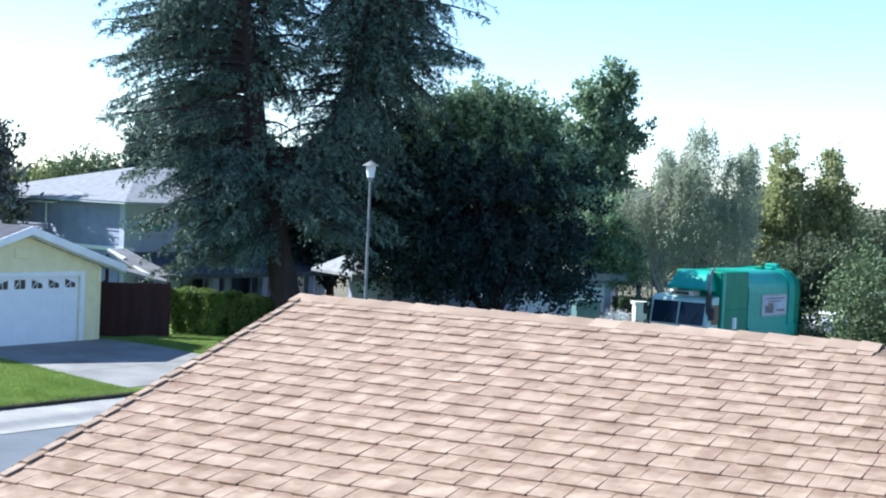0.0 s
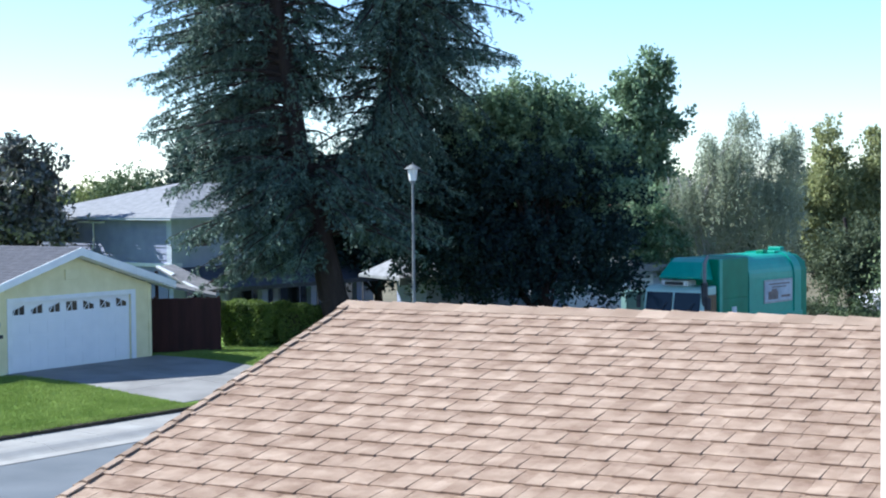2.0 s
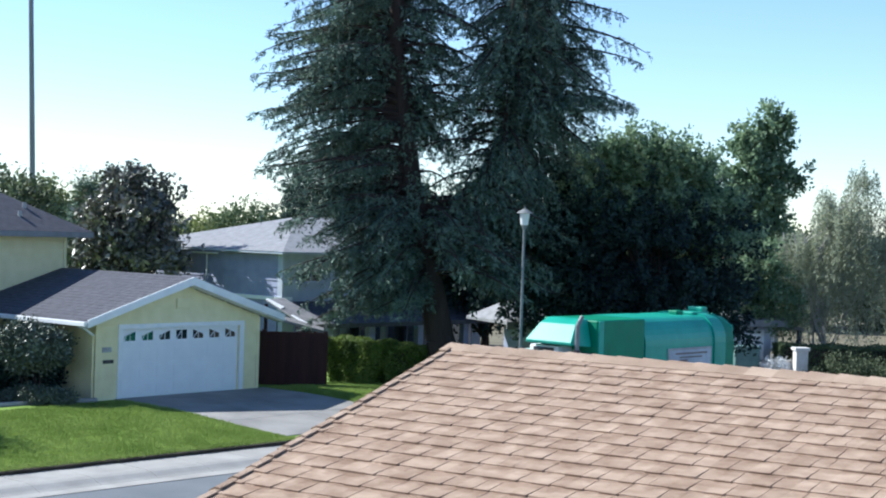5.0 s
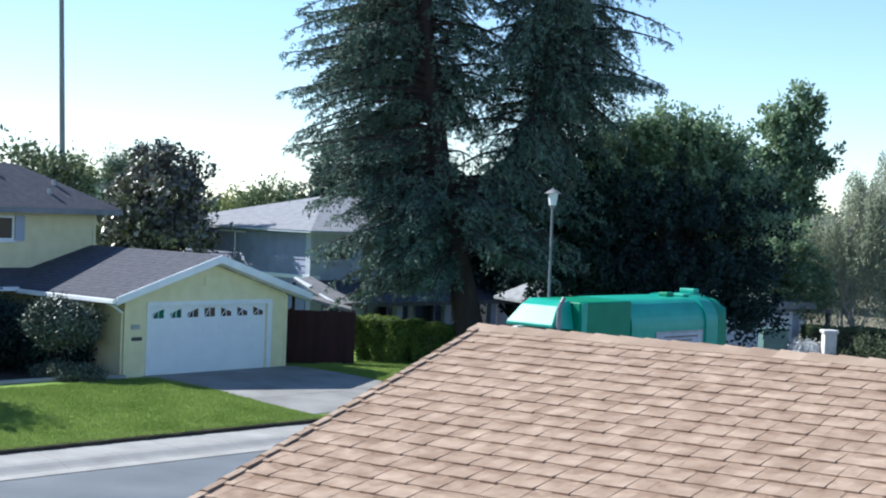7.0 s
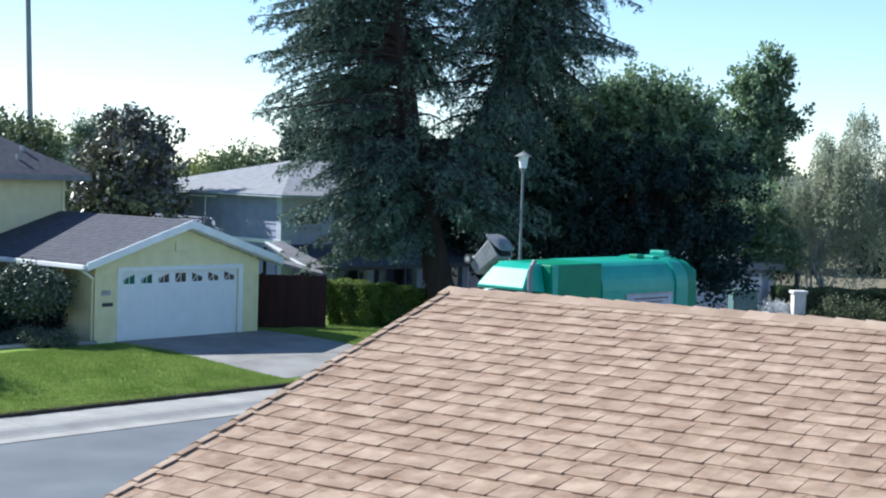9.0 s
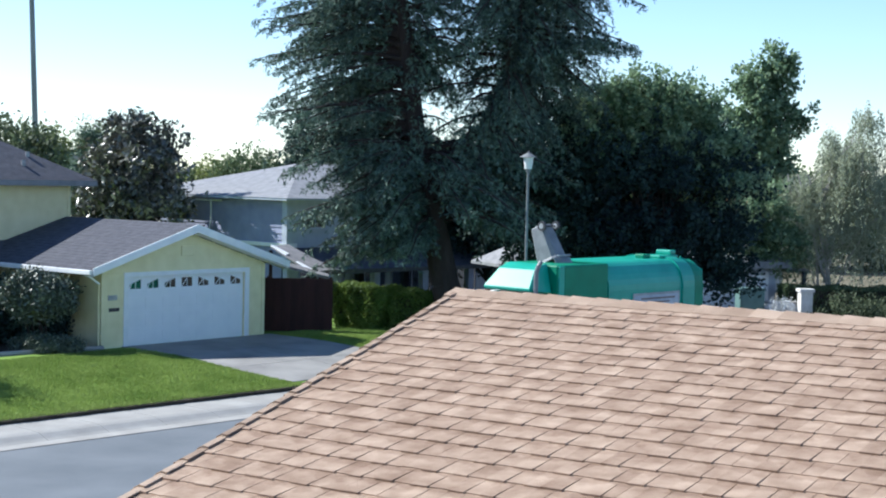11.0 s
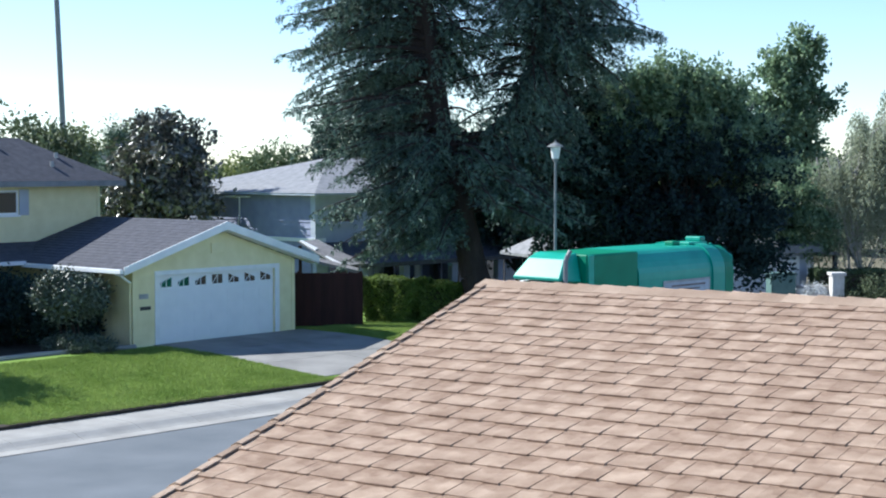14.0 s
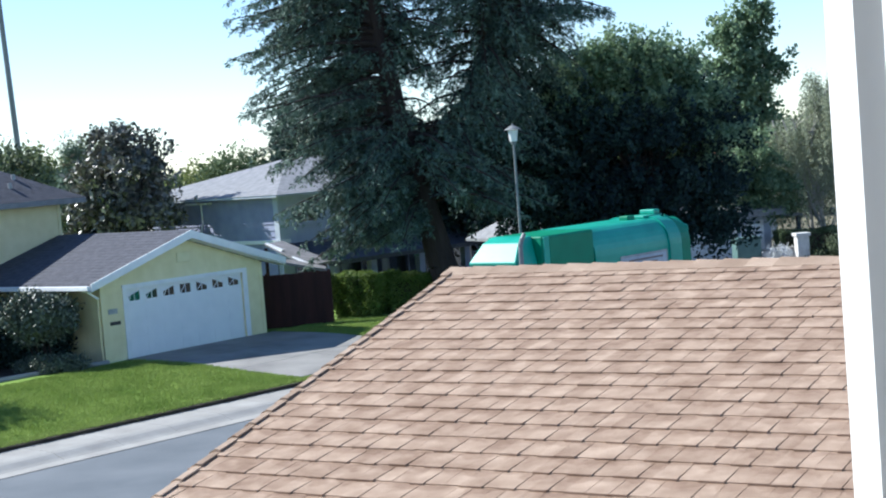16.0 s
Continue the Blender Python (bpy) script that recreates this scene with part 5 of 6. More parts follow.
hedge("clipped_hedge", pose(-9.12, 50.50, 0.30, 0, 0, -28), 2.3, 1.4, 1.55, "clipped green box hedge beside the driveway", 401, taper=0.42)
hedge("clipped_hedge", pose(-6.9, 50.0, 0.30, 0, 0, 16), 2.2, 1.4, 1.38, "lower clipped green hedge under the cedar", 402, taper=0.25)
bush("camellia_bush", -15.52, 41.9, 0.88, 0.85, 0.50, M_BUSH, "rounded glossy dark bush on bare stems beside the entry", 411, clumps=2600, size=0.10, base=0.45, lift=0.98)
bush("low_shrub", -15.06, 41.12, 1.05, 0.5, 0.22, M_BUSH, "low clipped grey-green shrub at the lawn edge", 412, clumps=420, size=0.06, spread=0.06)
# Dark-leaved shrubs packed in so the entry recess has its deep shade.
for lx, ly, rx, rz, seed in ((-0.62, 1.7, 0.5, 0.88, 435), (-0.95, 2.7, 0.62, 0.98, 434), (-1.9, 3.5, 0.9, 1.08, 431), (-3.6, 3.2, 1.1, 0.85, 432), (-5.6, 3.4, 1.2, 0.9, 433)):
    spot = YH @ Vector((lx, ly, 0))
    bush("entry_shade_shrub", spot.x, spot.y, rx, 0.8, rz, M_DARKLEAF, "dark leafy shrub packed in to darken the entry recess", seed, clumps=420, size=0.10, base=0.42)
hedge("clipped_hedge", pose(7.2, 62.0, -0.40, 0, 0, 6), 5.0, 1.2, 1.85, "long clipped hedge behind the pale pillar", 403, material=M_FARLEAF)
bush("rounded_shrub", 9.6, 60.0, 1.3, 0.8, 0.78, M_OLIVEDARK, "rounded green shrub beside the pillar", 413, clumps=260)
bush("rounded_shrub", 11.8, 59.6, 1.3, 0.8, 0.72, M_OLIVEDARK, "rounded green shrub along the bend", 414, clumps=240)
bush("flowering_shrub", 6.9, 60.0, 0.42, 0.36, 0.62, M_LAMPHEAD, "small shrub covered in white blossom", 415, clumps=110, size=0.07)
bush("rounded_shrub", 14.0, 59.5, 1.5, 0.9, 0.9, M_FARLEAF, "yellow-green shrub at the bend", 416, clumps=240)


def build_grass():
    rng = np.random.default_rng(3)
    n = 120000
    s = rng.uniform(14, 46, n)
    o = rng.uniform(CURB - 8.0, CURB - 0.02, n)
    x, y = SU.x * s + SM.x * o, SU.y * s + SM.y * o
    lx = (x + 13.87) * 0.562 + (y - 42.25) * 0.828
    ly = -(x + 13.87) * 0.828 + (y - 42.25) * 0.562
    bay = (lx < 0.66) & ((lx > -9) & (ly < -0.5))
    strip_r = (lx > 6.6) & (ly < 0.5)
    keep = bay | strip_r
    x, y = x[keep], y[keep]
    z = np.array([ground_z(float(p), float(q)) for p, q in zip(x, y)])
    edge = np.clip(1 - (CURB - (x * SM.x + y * SM.y)) / 0.75, 0, 1) * (lx[keep] < 0.66)
    c = np.stack([x, y, z + 0.085 * edge], 1)
    tagged(leaf_cloud("grass", c, (0.03, 0.03, 0.002), 5, 0.065, M_GRASS, None, 0.16, -2.2, 3), "short mown green grass blades", "grass", kind="stuff")


build_grass()


# ---- street furniture and small things ----
def build_lamp():
    x, y = -2.17, 45.4
    z = ground_z(x, y)
    lamp = thing("street_lamp", pose(x, y, z), "slim grey street lamp with a capped lantern head", "street lamp")
    part("base", rod((0, 0, -0.1), (0, 0, 0.5), 0.14, 0.10, 12), M_POST, lamp)
    part("post", rod((0, 0, 0.5), (0, 0, 5.55), 0.050, 0.034, 12), M_POST, lamp)
    part("collar", rod((0, 0, 5.54), (0, 0, 5.63), 0.06, 0.085, 12), M_POST, lamp)
    part("lantern", rod((0, 0, 5.63), (0, 0, 5.97), 0.105, 0.150, 12), M_LAMPHEAD, lamp, "frosted lantern glass")
    part("cap", rod((0, 0, 5.97), (0, 0, 6.10), 0.26, 0.05, 12), M_POST, lamp)
    part("finial", rod((0, 0, 6.09), (0, 0, 6.17), 0.03, 0.012, 8), M_POST, lamp)


build_lamp()


def build_pole():
    pole = thing("utility_pole", pose(-27.85, 75.0, 0.2, 0, -2.2, 0), "tall weathered wooden utility pole, paled in colour for haze", "pole")
    part("shaft", rod((0, 0, -0.5), (0, 0, 21.0), 0.165, 0.11, 12), M_POLE, pole)
    part("crossarm", box(-1.2, -0.06, 20.2, 1.2, 0.06, 20.35), M_BARK, pole)


build_pole()


def build_cabinet():
    cab = thing("utility_cabinet", pose(5.33, 60.0, ground_z(5.55, 60) - 0.02, 0, 0, 10), "teal metal utility cabinet on a concrete pad", "cabinet")
    part("pad", box(-0.1, -0.1, -0.1, 1.05, 0.9, 0.06), M_CONCRETE, cab)
    part("body", box(0, 0, 0.06, 0.95, 0.8, 1.42, 0.02), M_TEAL, cab)
    part("lid", box(-0.04, -0.04, 1.421, 0.99, 0.84, 1.52, 0.02), M_TEAL, cab)
    part("door", box(0.08, -0.015, 0.15, 0.87, -0.002, 1.32, 0.004), M_TEAL, cab)
    part("handle", box(0.75, -0.035, 0.6, 0.79, -0.016, 0.75), M_DARKSTEEL, cab)


build_cabinet()


def build_pillar():
    p = thing("gate_pillar", pose(7.63, 60.2, ground_z(7.8, 60), 0, 0, 10), "pale rendered pillar with a flat cap", "pillar")
    part("shaft", box(0, 0, -0.1, 0.46, 0.46, 1.52, 0.01), M_STONE, p)
    part("cap", box(-0.06, -0.06, 1.521, 0.52, 0.52, 1.64, 0.015), M_STONE, p)
    w = thing("garden_wall", pose(6.3, 60.5, ground_z(6.3, 60.5), 0, 0, 10), "low pale concrete garden wall", "wall")
    part("wall", box(0, 0, -0.1, 1.3, 0.25, 0.95, 0.01), M_STONE, w)
    part("coping", box(-0.03, -0.03, 0.951, 1.33, 0.28, 1.03, 0.01), M_CONCRETE, w)


build_pillar()


def build_car(name, m, paint, label, length=4.5, height=1.45):
    car = thing(name, m, label, "car")
    L = length
    prof = [(-L / 2, 0.35), (L / 2, 0.35), (L / 2, 0.70), (L / 2 - 0.2, 0.85), (L * 0.24, 0.95), (L * 0.10, height), (-L * 0.28, height), (-L * 0.44, 0.98), (-L / 2, 0.9)]
    part("body", extrude_profile(prof, -0.86, 0.86, 0.06), paint, car)
    win = [(L * 0.205, 0.98), (L * 0.092, height - 0.06), (-L * 0.27, height - 0.06), (-L * 0.40, 1.0)]
    for y0, y1 in ((-0.872, -0.863), (0.863, 0.872)):
        part("side_window", extrude_profile(win, y0, y1), M_GLASS, car)
    for x in (-L * 0.31, L * 0.31):
        for y in (-0.80, 0.80):
            wheel = part("wheel", rod((x, y - 0.1, 0.32), (x, y + 0.1, 0.32), 0.32, sides=20), M_RUBBER, car)
            part("rim", rod((x, y - 0.105, 0.32), (x, y + 0.105, 0.32), 0.19, sides=14), M_STEEL, wheel)
    return car


build_car("parked_car", pose(1.2, 52.0, ground_z(1.2, 52) - 0.0, 0, 0, 200), M_RED, "dark red parked car in the shade under the tree")
build_car("parked_van", pose(18.5, 70.0, ground_z(18.5, 70), 0, 0, 215), M_WHITE, "white van parked far along the street", 5.0, 2.1)


def build_dish():
    p = PEAK + RIDGE * 3.05
    d = thing("satellite_dish", pose(p.x + 0.16, p.y - 0.02, p.z - 0.02), "small dark round satellite dish at the roof end", "dish")
    bm = bmesh.new()
    rings = []
    for i in range(7):
        f = i / 6
        r, h = 0.13 * f, 0.05 * f * f
        rings.append([bm.verts.new((r * math.cos(a * math.pi / 10), r * math.sin(a * math.pi / 10), h)) for a in range(20)])
    for i in range(6):
        for a in range(20):
            b = (a + 1) % 20
            bm.faces.new((rings[i][a], rings[i][b], rings[i + 1][b], rings[i + 1][a]))
    bmesh.ops.remove_doubles(bm, verts=bm.verts, dist=0.0005)
    bmesh.ops.solidify(bm, geom=bm.faces[:], thickness=0.006)
    bmesh.ops.transform(bm, matrix=pose(0, 0, 0.12, 70, 0, 30), verts=bm.verts)
    part("reflector", bm, M_DISH, d)
    part("mast", rod((0, 0.03, -0.25), (0, 0.03, 0.12), 0.014), M_DISH, d)
    part("feed_arm", rod((0, -0.02, 0.04), (-0.03, -0.16, 0.10), 0.008), M_STEEL, d)


build_dish()


# ---- the refuse truck and the cart it empties ----
def extrude_yz(points, x0, x1, bevel=0.0):
    bm = bmesh.new()
    a = [bm.verts.new((x0, y, z)) for y, z in points]
    b = [bm.verts.new((x1, y, z)) for y, z in points]
    bm.faces.new(a)
    bm.faces.new(b[::-1])
    for i in range(len(a)):
        j = (i + 1) % len(a)
        bm.faces.new((a[i], b[i], b[j], a[j]))
    if bevel:
        bmesh.ops.bevel(bm, geom=bm.edges[:], offset=bevel, segments=2, affect='EDGES', profile=0.5)
    return bm


def barrel(w0, w1, low, shoulder, top, grow=0.0):
    pts = [(w1 + grow, low), (w1 + grow, shoulder)]
    cy = w1 - 0.62
    for i in range(1, 8):
        a = i / 8 * math.pi / 2
        pts.append((cy + (0.62 + grow) * math.cos(a), shoulder + (top + grow - shoulder) * math.sin(a)))
    cy2 = w0 + 0.62
    for i in range(0, 8):
        a = math.pi / 2 + i / 8 * math.pi / 2
        pts.append((cy2 + (0.62 + grow) * math.cos(a), shoulder + (top + grow - shoulder) * math.sin(a)))
    pts += [(w0 - grow, shoulder), (w0 - grow, low)]
    return pts


def build_truck():
    truck = thing("refuse_truck", pose(0, 0, 0), "green side-loading refuse truck with a rounded body", "truck")
    L, R = 1.25, -1.05
    part("body", extrude_yz(barrel(R, L, 0.95, 2.62, 3.38), -3.0, 1.06), M_GREEN, truck, "rounded glossy green body")
    part("body_rib", extrude_yz(barrel(R, L, 0.95, 2.62, 3.38, 0.045), -2.72, -2.34), M_GREEN, truck, "green hoop rib")
    part("tailgate", extrude_yz(barrel(R, L, 0.95, 2.60, 3.34, 0.0), -3.42, -3.02), M_DEEPGREEN, truck)
    part("side_skirt", box(-3.0, L - 0.02, 0.95, 1.06, L + 0.06, 1.35, 0.02), M_GREEN, truck)
    # hopper with its recessed side panel and upright posts
    part("hopper", box(1.08, -0.55, 0.95, 3.22, L - 0.03, 3.36, 0.04), M_DEEPGREEN, truck, "dark green hopper")
    part("hopper_panel", box(1.12, L - 0.029, 2.05, 2.94, L - 0.010, 3.31, 0.008), M_DEEPGREEN, truck)
    part("hopper_panel", box(1.12, L - 0.029, 1.00, 2.94, L - 0.012, 2.00, 0.008), M_DEEPGREEN, truck)
    part("hopper_post", box(2.98, L - 0.029, 0.95, 3.20, L + 0.02, 3.34, 0.02), M_GREEN, truck)
    # faceted visor-like canopy over the cab
    prof = [(4.10, 2.72), (4.12, 2.80), (3.72, 3.26), (3.42, 3.37), (3.23, 3.39), (3.23, 2.66)]
    can = extrude_profile(prof, -0.45, 1.06, 0.0)
    for v in can.verts:
        if v.co.z > 3.2 and v.co.y > 0.5:
            v.co.y -= 0.16
        if v.co.z > 3.2 and v.co.y < 0:
            v.co.y += 0.18
    bmesh.ops.bevel(can, geom=can.edges[:], offset=0.03, segments=2, affect='EDGES', profile=0.5)
    part("canopy", can, M_GREEN, truck, "bright green canopy over the cab")
    # low cab-over cab
    cab = part("cab", extrude_profile([(3.26, 0.75), (4.150, 0.75), (4.170, 1.45), (4.010, 2.36), (3.850, 2.46), (3.26, 2.50)], R + 0.02, L - 0.06, 0.05), M_CABWHITE, truck, "pale green flat-fronted cab")
    # split windshield
    for y0, y1 in ((-0.93, 0.02), (0.10, 1.03)):
        bm = bmesh.new()
        vs = [bm.verts.new(p) for p in ((4.195, y0, 1.52), (4.195, y1, 1.52), (4.045, y1, 2.28), (4.045, y0, 2.28), (4.150, y0, 1.52), (4.150, y1, 1.52), (4.000, y1, 2.28), (4.000, y0, 2.28))]
        for f in ((0, 1, 2, 3), (4, 7, 6, 5), (0, 4, 5, 1), (3, 2, 6, 7), (0, 3, 7, 4), (1, 5, 6, 2)):
            bm.faces.new([vs[i] for i in f])
        part("windshield", bm, M_WINDSHIELD, cab, "dark split windshield pane")
    part("side_window", box(3.270, L - 0.075, 1.55, 3.850, L - 0.045, 2.22, 0.01), M_GLASS, cab)
    part("grille", box(4.150, -0.7, 0.95, 4.210, 0.8, 1.35, 0.01), M_DARKSTEEL, cab)
    part("bumper", box(4.070, R, 0.50, 4.310, L - 0.04, 0.80, 0.03), M_DARKSTEEL, truck)
    for y in (-0.82, 0.92):
        part("headlight", rod((4.150, y, 1.12), (4.220, y, 1.12), 0.11, sides=14), M_LAMPHEAD, cab)
    for y, s in ((R - 0.18, -1), (L + 0.10, 1)):
        mir = part("mirror", box(4.070, y - 0.06, 1.75, 4.150, y + 0.08, 2.15, 0.02), M_DARKSTEEL, cab)
        part("mirror_arm", rod((4.050, y - s * 0.15, 2.20), (4.110, y, 2.12), 0.02), M_DARKSTEEL, mir)
    # wipers
    for y in (-0.45, 0.55):
        part("wiper", rod((4.210, y, 1.53), (4.150, y + 0.30, 1.95), 0.012, sides=6), M_DARKSTEEL, cab)
    part("roof_unit", box(3.200, -0.55, 2.475, 3.800, 0.42, 2.66, 0.05), M_WHITE, cab, "white air-conditioner on the cab roof")
    part("roof_grille", box(3.802, -0.4, 2.51, 3.815, 0.27, 2.61), M_DARKSTEEL, cab)
    # exhaust stack at the cab's shoulder
    bm = rod((3.98, 1.14, 1.6), (3.98, 1.14, 3.24), 0.058, sides=12)
    rod((3.98, 1.14, 3.22), (3.94, 1.17, 3.36), 0.058, 0.056, 12, bm=bm)
    rod((3.94, 1.17, 3.35), (3.86, 1.19, 3.48), 0.056, 0.054, 12, bm=bm)
    part("exhaust_pipe", bm, M_CART, truck, "dull bent exhaust pipe")
    part("heat_shield", rod((3.98, 1.14, 1.7), (3.98, 1.14, 2.62), 0.115, 0.105, 12), M_DARKSTEEL, truck)
    # tanks, frame, wheels
    part("chassis", box(-3.3, -0.5, 0.60, 4.3, 0.65, 0.94), M_DARKSTEEL, truck)
    part("fuel_tank", rod((1.5, 0.95, 0.82), (2.7, 0.95, 0.82), 0.27, sides=16), M_CHROME, truck)
    part("air_canister", rod((2.15, 1.20, 1.35), (2.15, 1.20, 1.75), 0.13, sides=14), M_WHITE, truck)
    for x in (-2.3, -1.05, 3.85):
        for y in (R + 0.18, L - 0.20):
            w = part("wheel", rod((x, y - 0.17, 0.52), (x, y + 0.17, 0.52), 0.52, sides=24), M_RUBBER, truck)
            part("rim", rod((x, y - 0.175, 0.52), (x, y + 0.175, 0.52), 0.29, sides=16), M_STEEL, w)
    # roof hardware near the tail
    part("roof_box", box(-1.95, 0.15, 3.36, -1.62, 0.45, 3.49, 0.03), M_DEEPGREEN, truck)
    part("roof_plate", box(-3.05, 0.0, 3.37, -2.15, 0.62, 3.45, 0.02), M_GREEN, truck)
    part("roof_box", box(-3.05, 0.05, 3.45, -2.78, 0.55, 3.58, 0.03), M_GREEN, truck)
    for y in (-0.6, 1.12):
        part("tail_rail", rod((-3.50, y, 1.1), (-3.50, y, 3.05), 0.03, sides=8), M_GREEN, truck)
    part("top_rail", rod((-3.50, 1.12, 3.05), (-2.95, 0.75, 3.40), 0.025, sides=8), M_GREEN, truck)
    # side poster: faded sheet, print shown as plain bars and shapes
    poster = part("poster", box(-2.20, L + 0.004, 1.72, 0.0, L + 0.03, 2.52, 0.004), M_STEEL, truck, "faded framed poster on the body side")
    part("sheet", box(-2.13, L + 0.031, 1.78, -0.07, L + 0.036, 2.46), M_SIGN, poster)
    part("printed_bar", box(-1.95, L + 0.037, 2.34, -0.35, L + 0.040, 2.39), M_SIGNDARK, poster)
    part("printed_bar", box(-1.7, L + 0.037, 2.24, -0.55, L + 0.040, 2.28), M_SIGNDARK, poster)
    bm = box(-1.05, L + 0.037, 1.84, -0.30, L + 0.041, 2.12, 0.001)
    box(-0.95, L + 0.037, 2.12, -0.55, L + 0.041, 2.20, bm=bm)
    part("printed_shape", bm, M_SIGNDARK, poster)
    part("printed_bar", box(-2.0, L + 0.037, 1.88, -1.3, L + 0.040, 1.96), M_SIGNDARK, poster)
    # lifting arm, on a pivot at the kerb side
    arm = part("lift_arm", extrude_yz([(-0.07, -0.15), (0.07, -0.15), (0.05, 1.5), (-0.05, 1.5)], -0.10, 0.10, 0.02), M_DARKSTEEL, truck, "dark steel lifting arm")
    for x in (-0.36, 0.33):
        part("claw", box(x, -0.10, 1.35, x + 0.05, 0.34, 1.50, 0.01), M_DARKSTEEL, arm)
    part("crosshead", box(-0.36, -0.10, 1.40, 0.38, -0.04, 1.50, 0.01), M_DARKSTEEL, arm)
    return truck, arm


def domed_lid():
    """A shallow dome with rounded corners, hinged along its straight back edge."""
    bm = bmesh.new()
    n = 10
    sheets = []
    for drop in (0.0, 0.022):
        grid = []
        for i in range(n + 1):
            u = -1 + 2 * i / n
            row = []
            for j in range(n + 1):
                v = j / n
                x = 0.34 * u * math.sqrt(1 - 0.22 * v ** 4)
                y = 0.02 - 0.62 * v * math.sqrt(1 - 0.16 * u ** 4)
                z = 0.115 * (1 - u ** 4) * math.sin(math.pi * min(0.97, 0.12 + 0.85 * v)) - drop
                row.append(bm.verts.new((x, y, z)))
            grid.append(row)
        sheets.append(grid)
    top, low = sheets
    for i in range(n):
        for j in range(n):
            bm.faces.new((top[i][j], top[i + 1][j], top[i + 1][j + 1], top[i][j + 1]))
            bm.faces.new((low[i][j], low[i][j + 1], low[i + 1][j + 1], low[i + 1][j]))
    for i in range(n):
        bm.faces.new((top[i][0], low[i][0], low[i + 1][0], top[i + 1][0]))
        bm.faces.new((top[i][n], top[i + 1][n], low[i + 1][n], low[i][n]))
        bm.faces.new((top[0][i], top[0][i + 1], low[0][i + 1], low[0][i]))
        bm.faces.new((top[n][i], low[n][i], low[n][i + 1], top[n][i + 1]))
    return bm


def build_cart():
    """A two-wheeled cart; its own space is centred in the bin, wheels and hinge at +y."""
    cart = thing("wheeled_cart", pose(0, 0, 0), "grey plastic wheeled refuse cart with hinged lid", "cart")
    bm = bmesh.new()
    rows = ((-0.50, 0.21, 0.20), (-0.48, 0.225, 0.22), (0.42, 0.29, 0.32), (0.47, 0.33, 0.35), (0.50, 0.33, 0.35), (0.50, 0.28, 0.31), (-0.42, 0.20, 0.19))
    rings = []
    for z, hx, hy in rows:
        c = min(hx, hy) * 0.28
        pts = [(hx, -hy + c), (hx, hy - c), (hx - c, hy), (-hx + c, hy), (-hx, hy - c), (-hx, -hy + c), (-hx + c, -hy), (hx - c, -hy)]
        rings.append([bm.verts.new((x, y, z)) for x, y in pts])
    for a, b in zip(rings, rings[1:]):
        for i in range(8):
            j = (i + 1) % 8
            bm.faces.new((a[i], a[j], b[j], b[i]))
    bm.faces.new(rings[0][::-1])
    bm.faces.new(rings[-1])
    part("bin", bm, M_CART, cart, "tapered grey plastic bin")
    for x in (-0.29, 0.29):
        w = part("wheel", rod((x - 0.035, 0.25, -0.42), (x + 0.035, 0.25, -0.42), 0.125, sides=18), M_DARKSTEEL, cart)
        part("rim", rod((x - 0.04, 0.25, -0.42), (x + 0.04, 0.25, -0.42), 0.07, sides=12), M_STEEL, w)
    part("axle", rod((-0.27, 0.25, -0.42), (0.27, 0.25, -0.42), 0.018), M_DARKSTEEL, cart)
    part("handle", rod((-0.26, 0.42, 0.46), (0.26, 0.42, 0.46), 0.022), M_STEEL, cart)
    lid = part("lid", domed_lid(), M_CART, cart, "domed grey lid")
    return cart, lid


truck, lift_arm = build_truck()
cart, cart_lid = build_cart()
HEADING = math.degrees(math.atan2(-SU.y, -SU.x))
ALONG = math.degrees(math.atan2(SU.y, SU.x))


def truck_pose(s):
    p = street(s, -25.0)
    return pose(p.x, p.y, dip(s), 0, 0, HEADING) @ pose(0, 0, 0, 0, -0.5 if s > 36 else 0, 0)


def cart_pose(o, z, tip, s=31.95):
    p = street(s, o)
    return pose(p.x, p.y, z, tip, 0, ALONG)


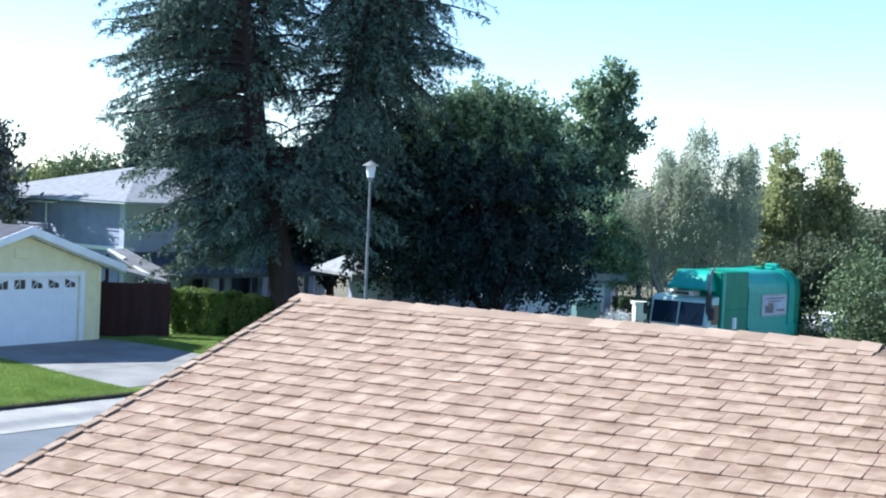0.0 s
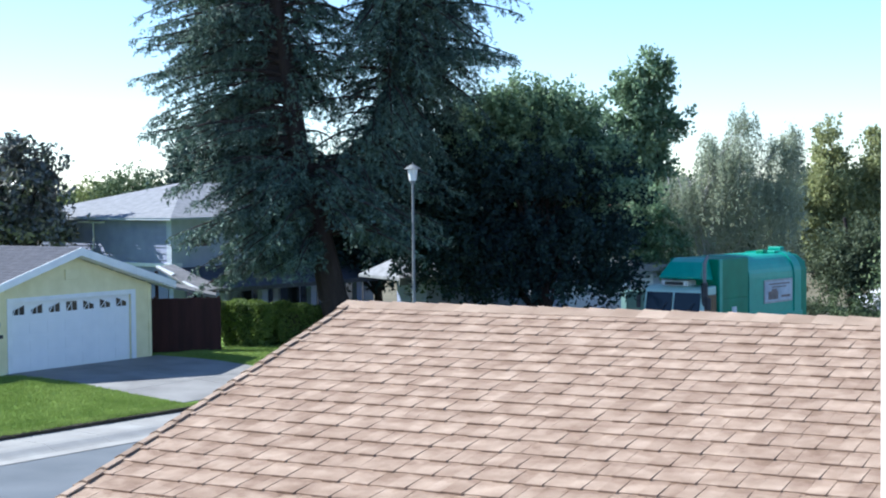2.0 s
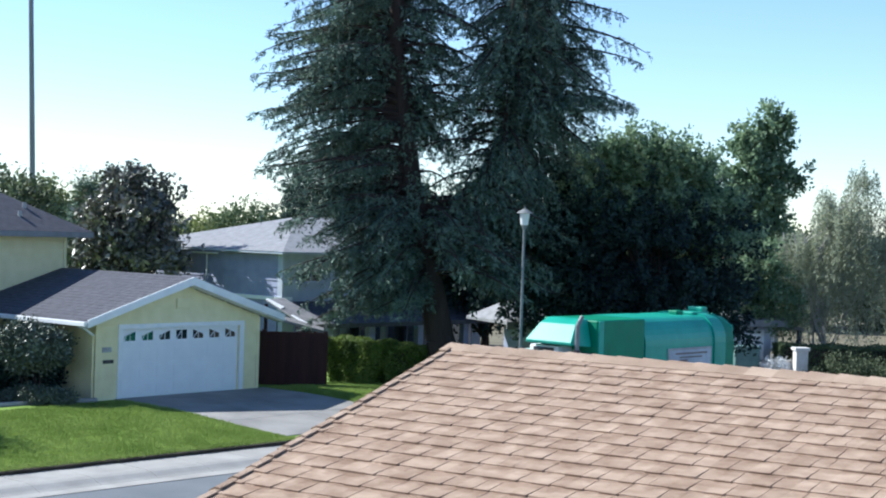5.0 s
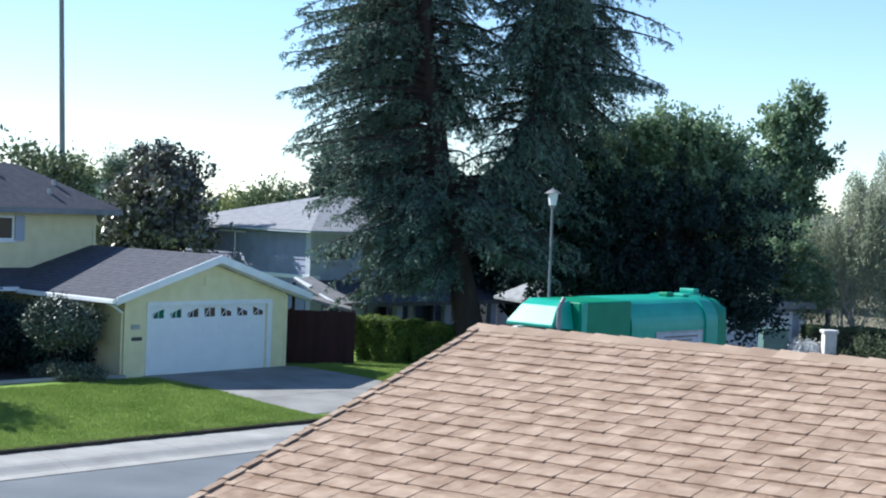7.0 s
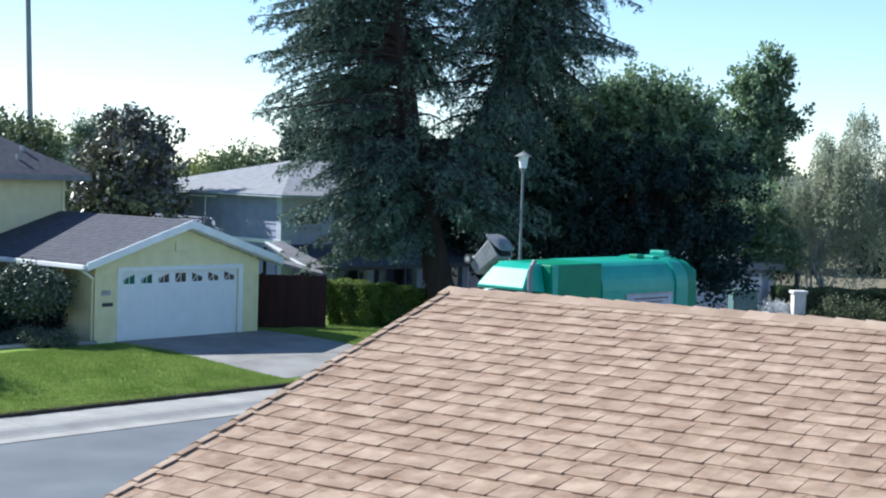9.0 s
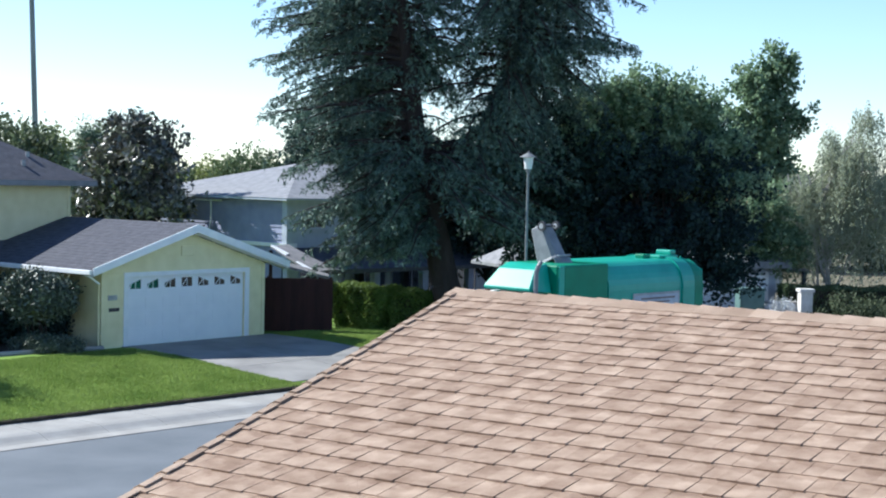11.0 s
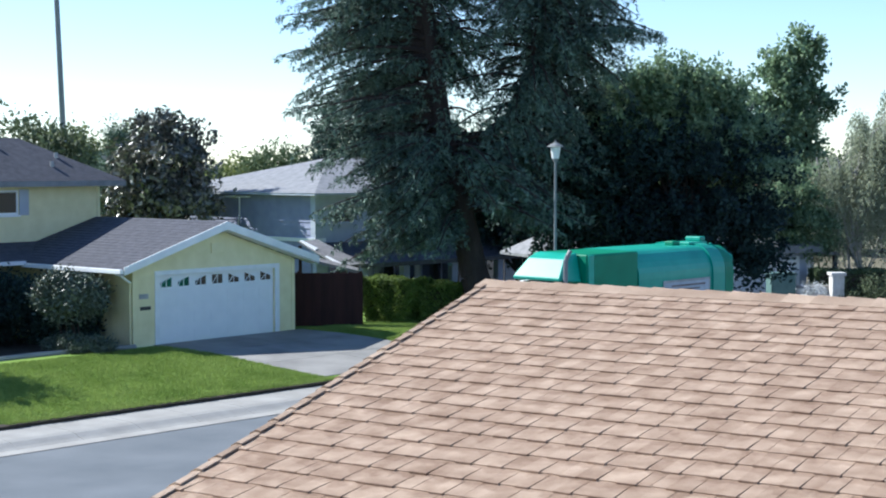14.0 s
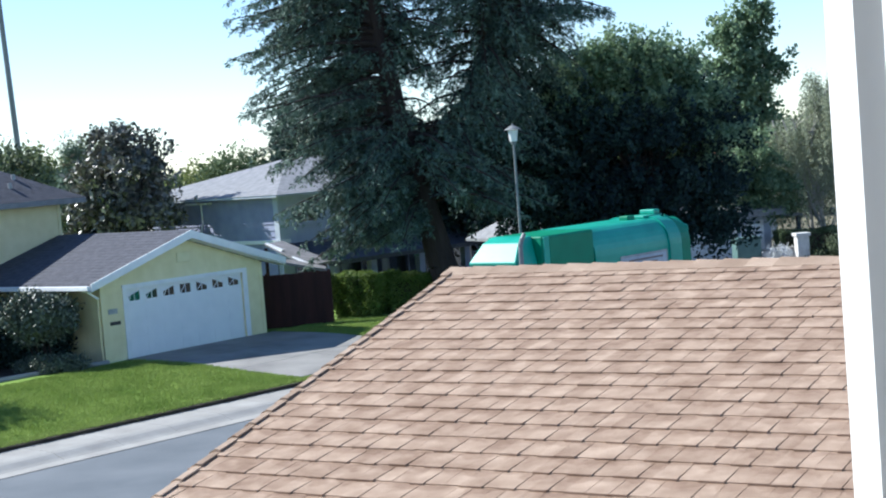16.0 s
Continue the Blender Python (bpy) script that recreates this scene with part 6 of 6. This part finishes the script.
CART = [  # seconds, across the street, height of its middle, tip, lid opening
    (0.0, -27.9, 0.66, 0, 0), (7.0, -27.9, 0.66, 0, 0), (7.6, -27.8, 0.68, 0, 0), (8.0, -27.4, 1.3, 0, 0), (8.4, -27.25, 1.95, 6, 0),
    (8.6, -27.15, 2.5, 14, 0), (8.8, -27.0, 3.0, 32, 6), (9.0, -26.85, 3.34, 52, 16), (9.2, -26.6, 3.48, 72, 30), (9.6, -25.8, 3.85, 118, 60),
    (10.0, -25.2, 3.86, 148, 84), (10.7, -25.1, 3.80, 156, 96), (11.3, -25.1, 3.80, 156, 96), (11.5, -25.12, 3.80, 154, 92), (11.8, -25.2, 3.82, 150, 74),
    (12.0, -25.3, 3.84, 144, 60), (12.2, -25.55, 3.90, 130, 56), (12.5, -26.1, 3.82, 100, 70), (12.75, -26.6, 3.45, 76, 98), (13.0, -26.78, 3.16, 54, 116),
    (13.25, -26.9, 2.75, 30, 120), (13.5, -26.92, 2.30, 13, 108), (13.8, -27.1, 1.75, 3, 60), (14.0, -27.2, 1.40, 0, 20), (14.5, -27.6, 0.85, 0, 0),
    (15.0, -27.85, 0.66, 0, 0), (16.0, -27.9, 0.66, 0, 0)]


def motions():
    rows = [(0.0, 52.2), (0.5, 51.45), (1.0, 50.7), (1.5, 49.67), (2.0, 48.36), (2.5, 46.68), (3.0, 44.77), (3.5, 42.57), (4.0, 40.23), (4.5, 37.87), (5.0, 35.84),
            (5.5, 34.6), (6.0, 34.05), (6.5, 33.97), (7.3, 33.96), (9.0, 33.96), (12.0, 33.96), (14.5, 33.95), (15.0, 33.90), (15.5, 33.75), (16.0, 33.51)]
    walk(truck, [(t, truck_pose(s)) for t, s in rows])
    walk(cart, [(t, cart_pose(o, z, tip)) for t, o, z, tip, lid in CART])
    walk(cart_lid, [(t, pose(0, 0.34, 0.505, -lid, 0, 0)) for t, o, z, tip, lid in CART])
    arm = []
    for t, o, z, tip, lid in CART:
        y, h = o + 25.0 + 1.1, z - 1.55
        arm.append((t, pose(1.98, -1.1, 1.55, min(112.0, math.degrees(math.atan2(-y, h))), 0, 0)))
    walk(lift_arm, arm)


motions()
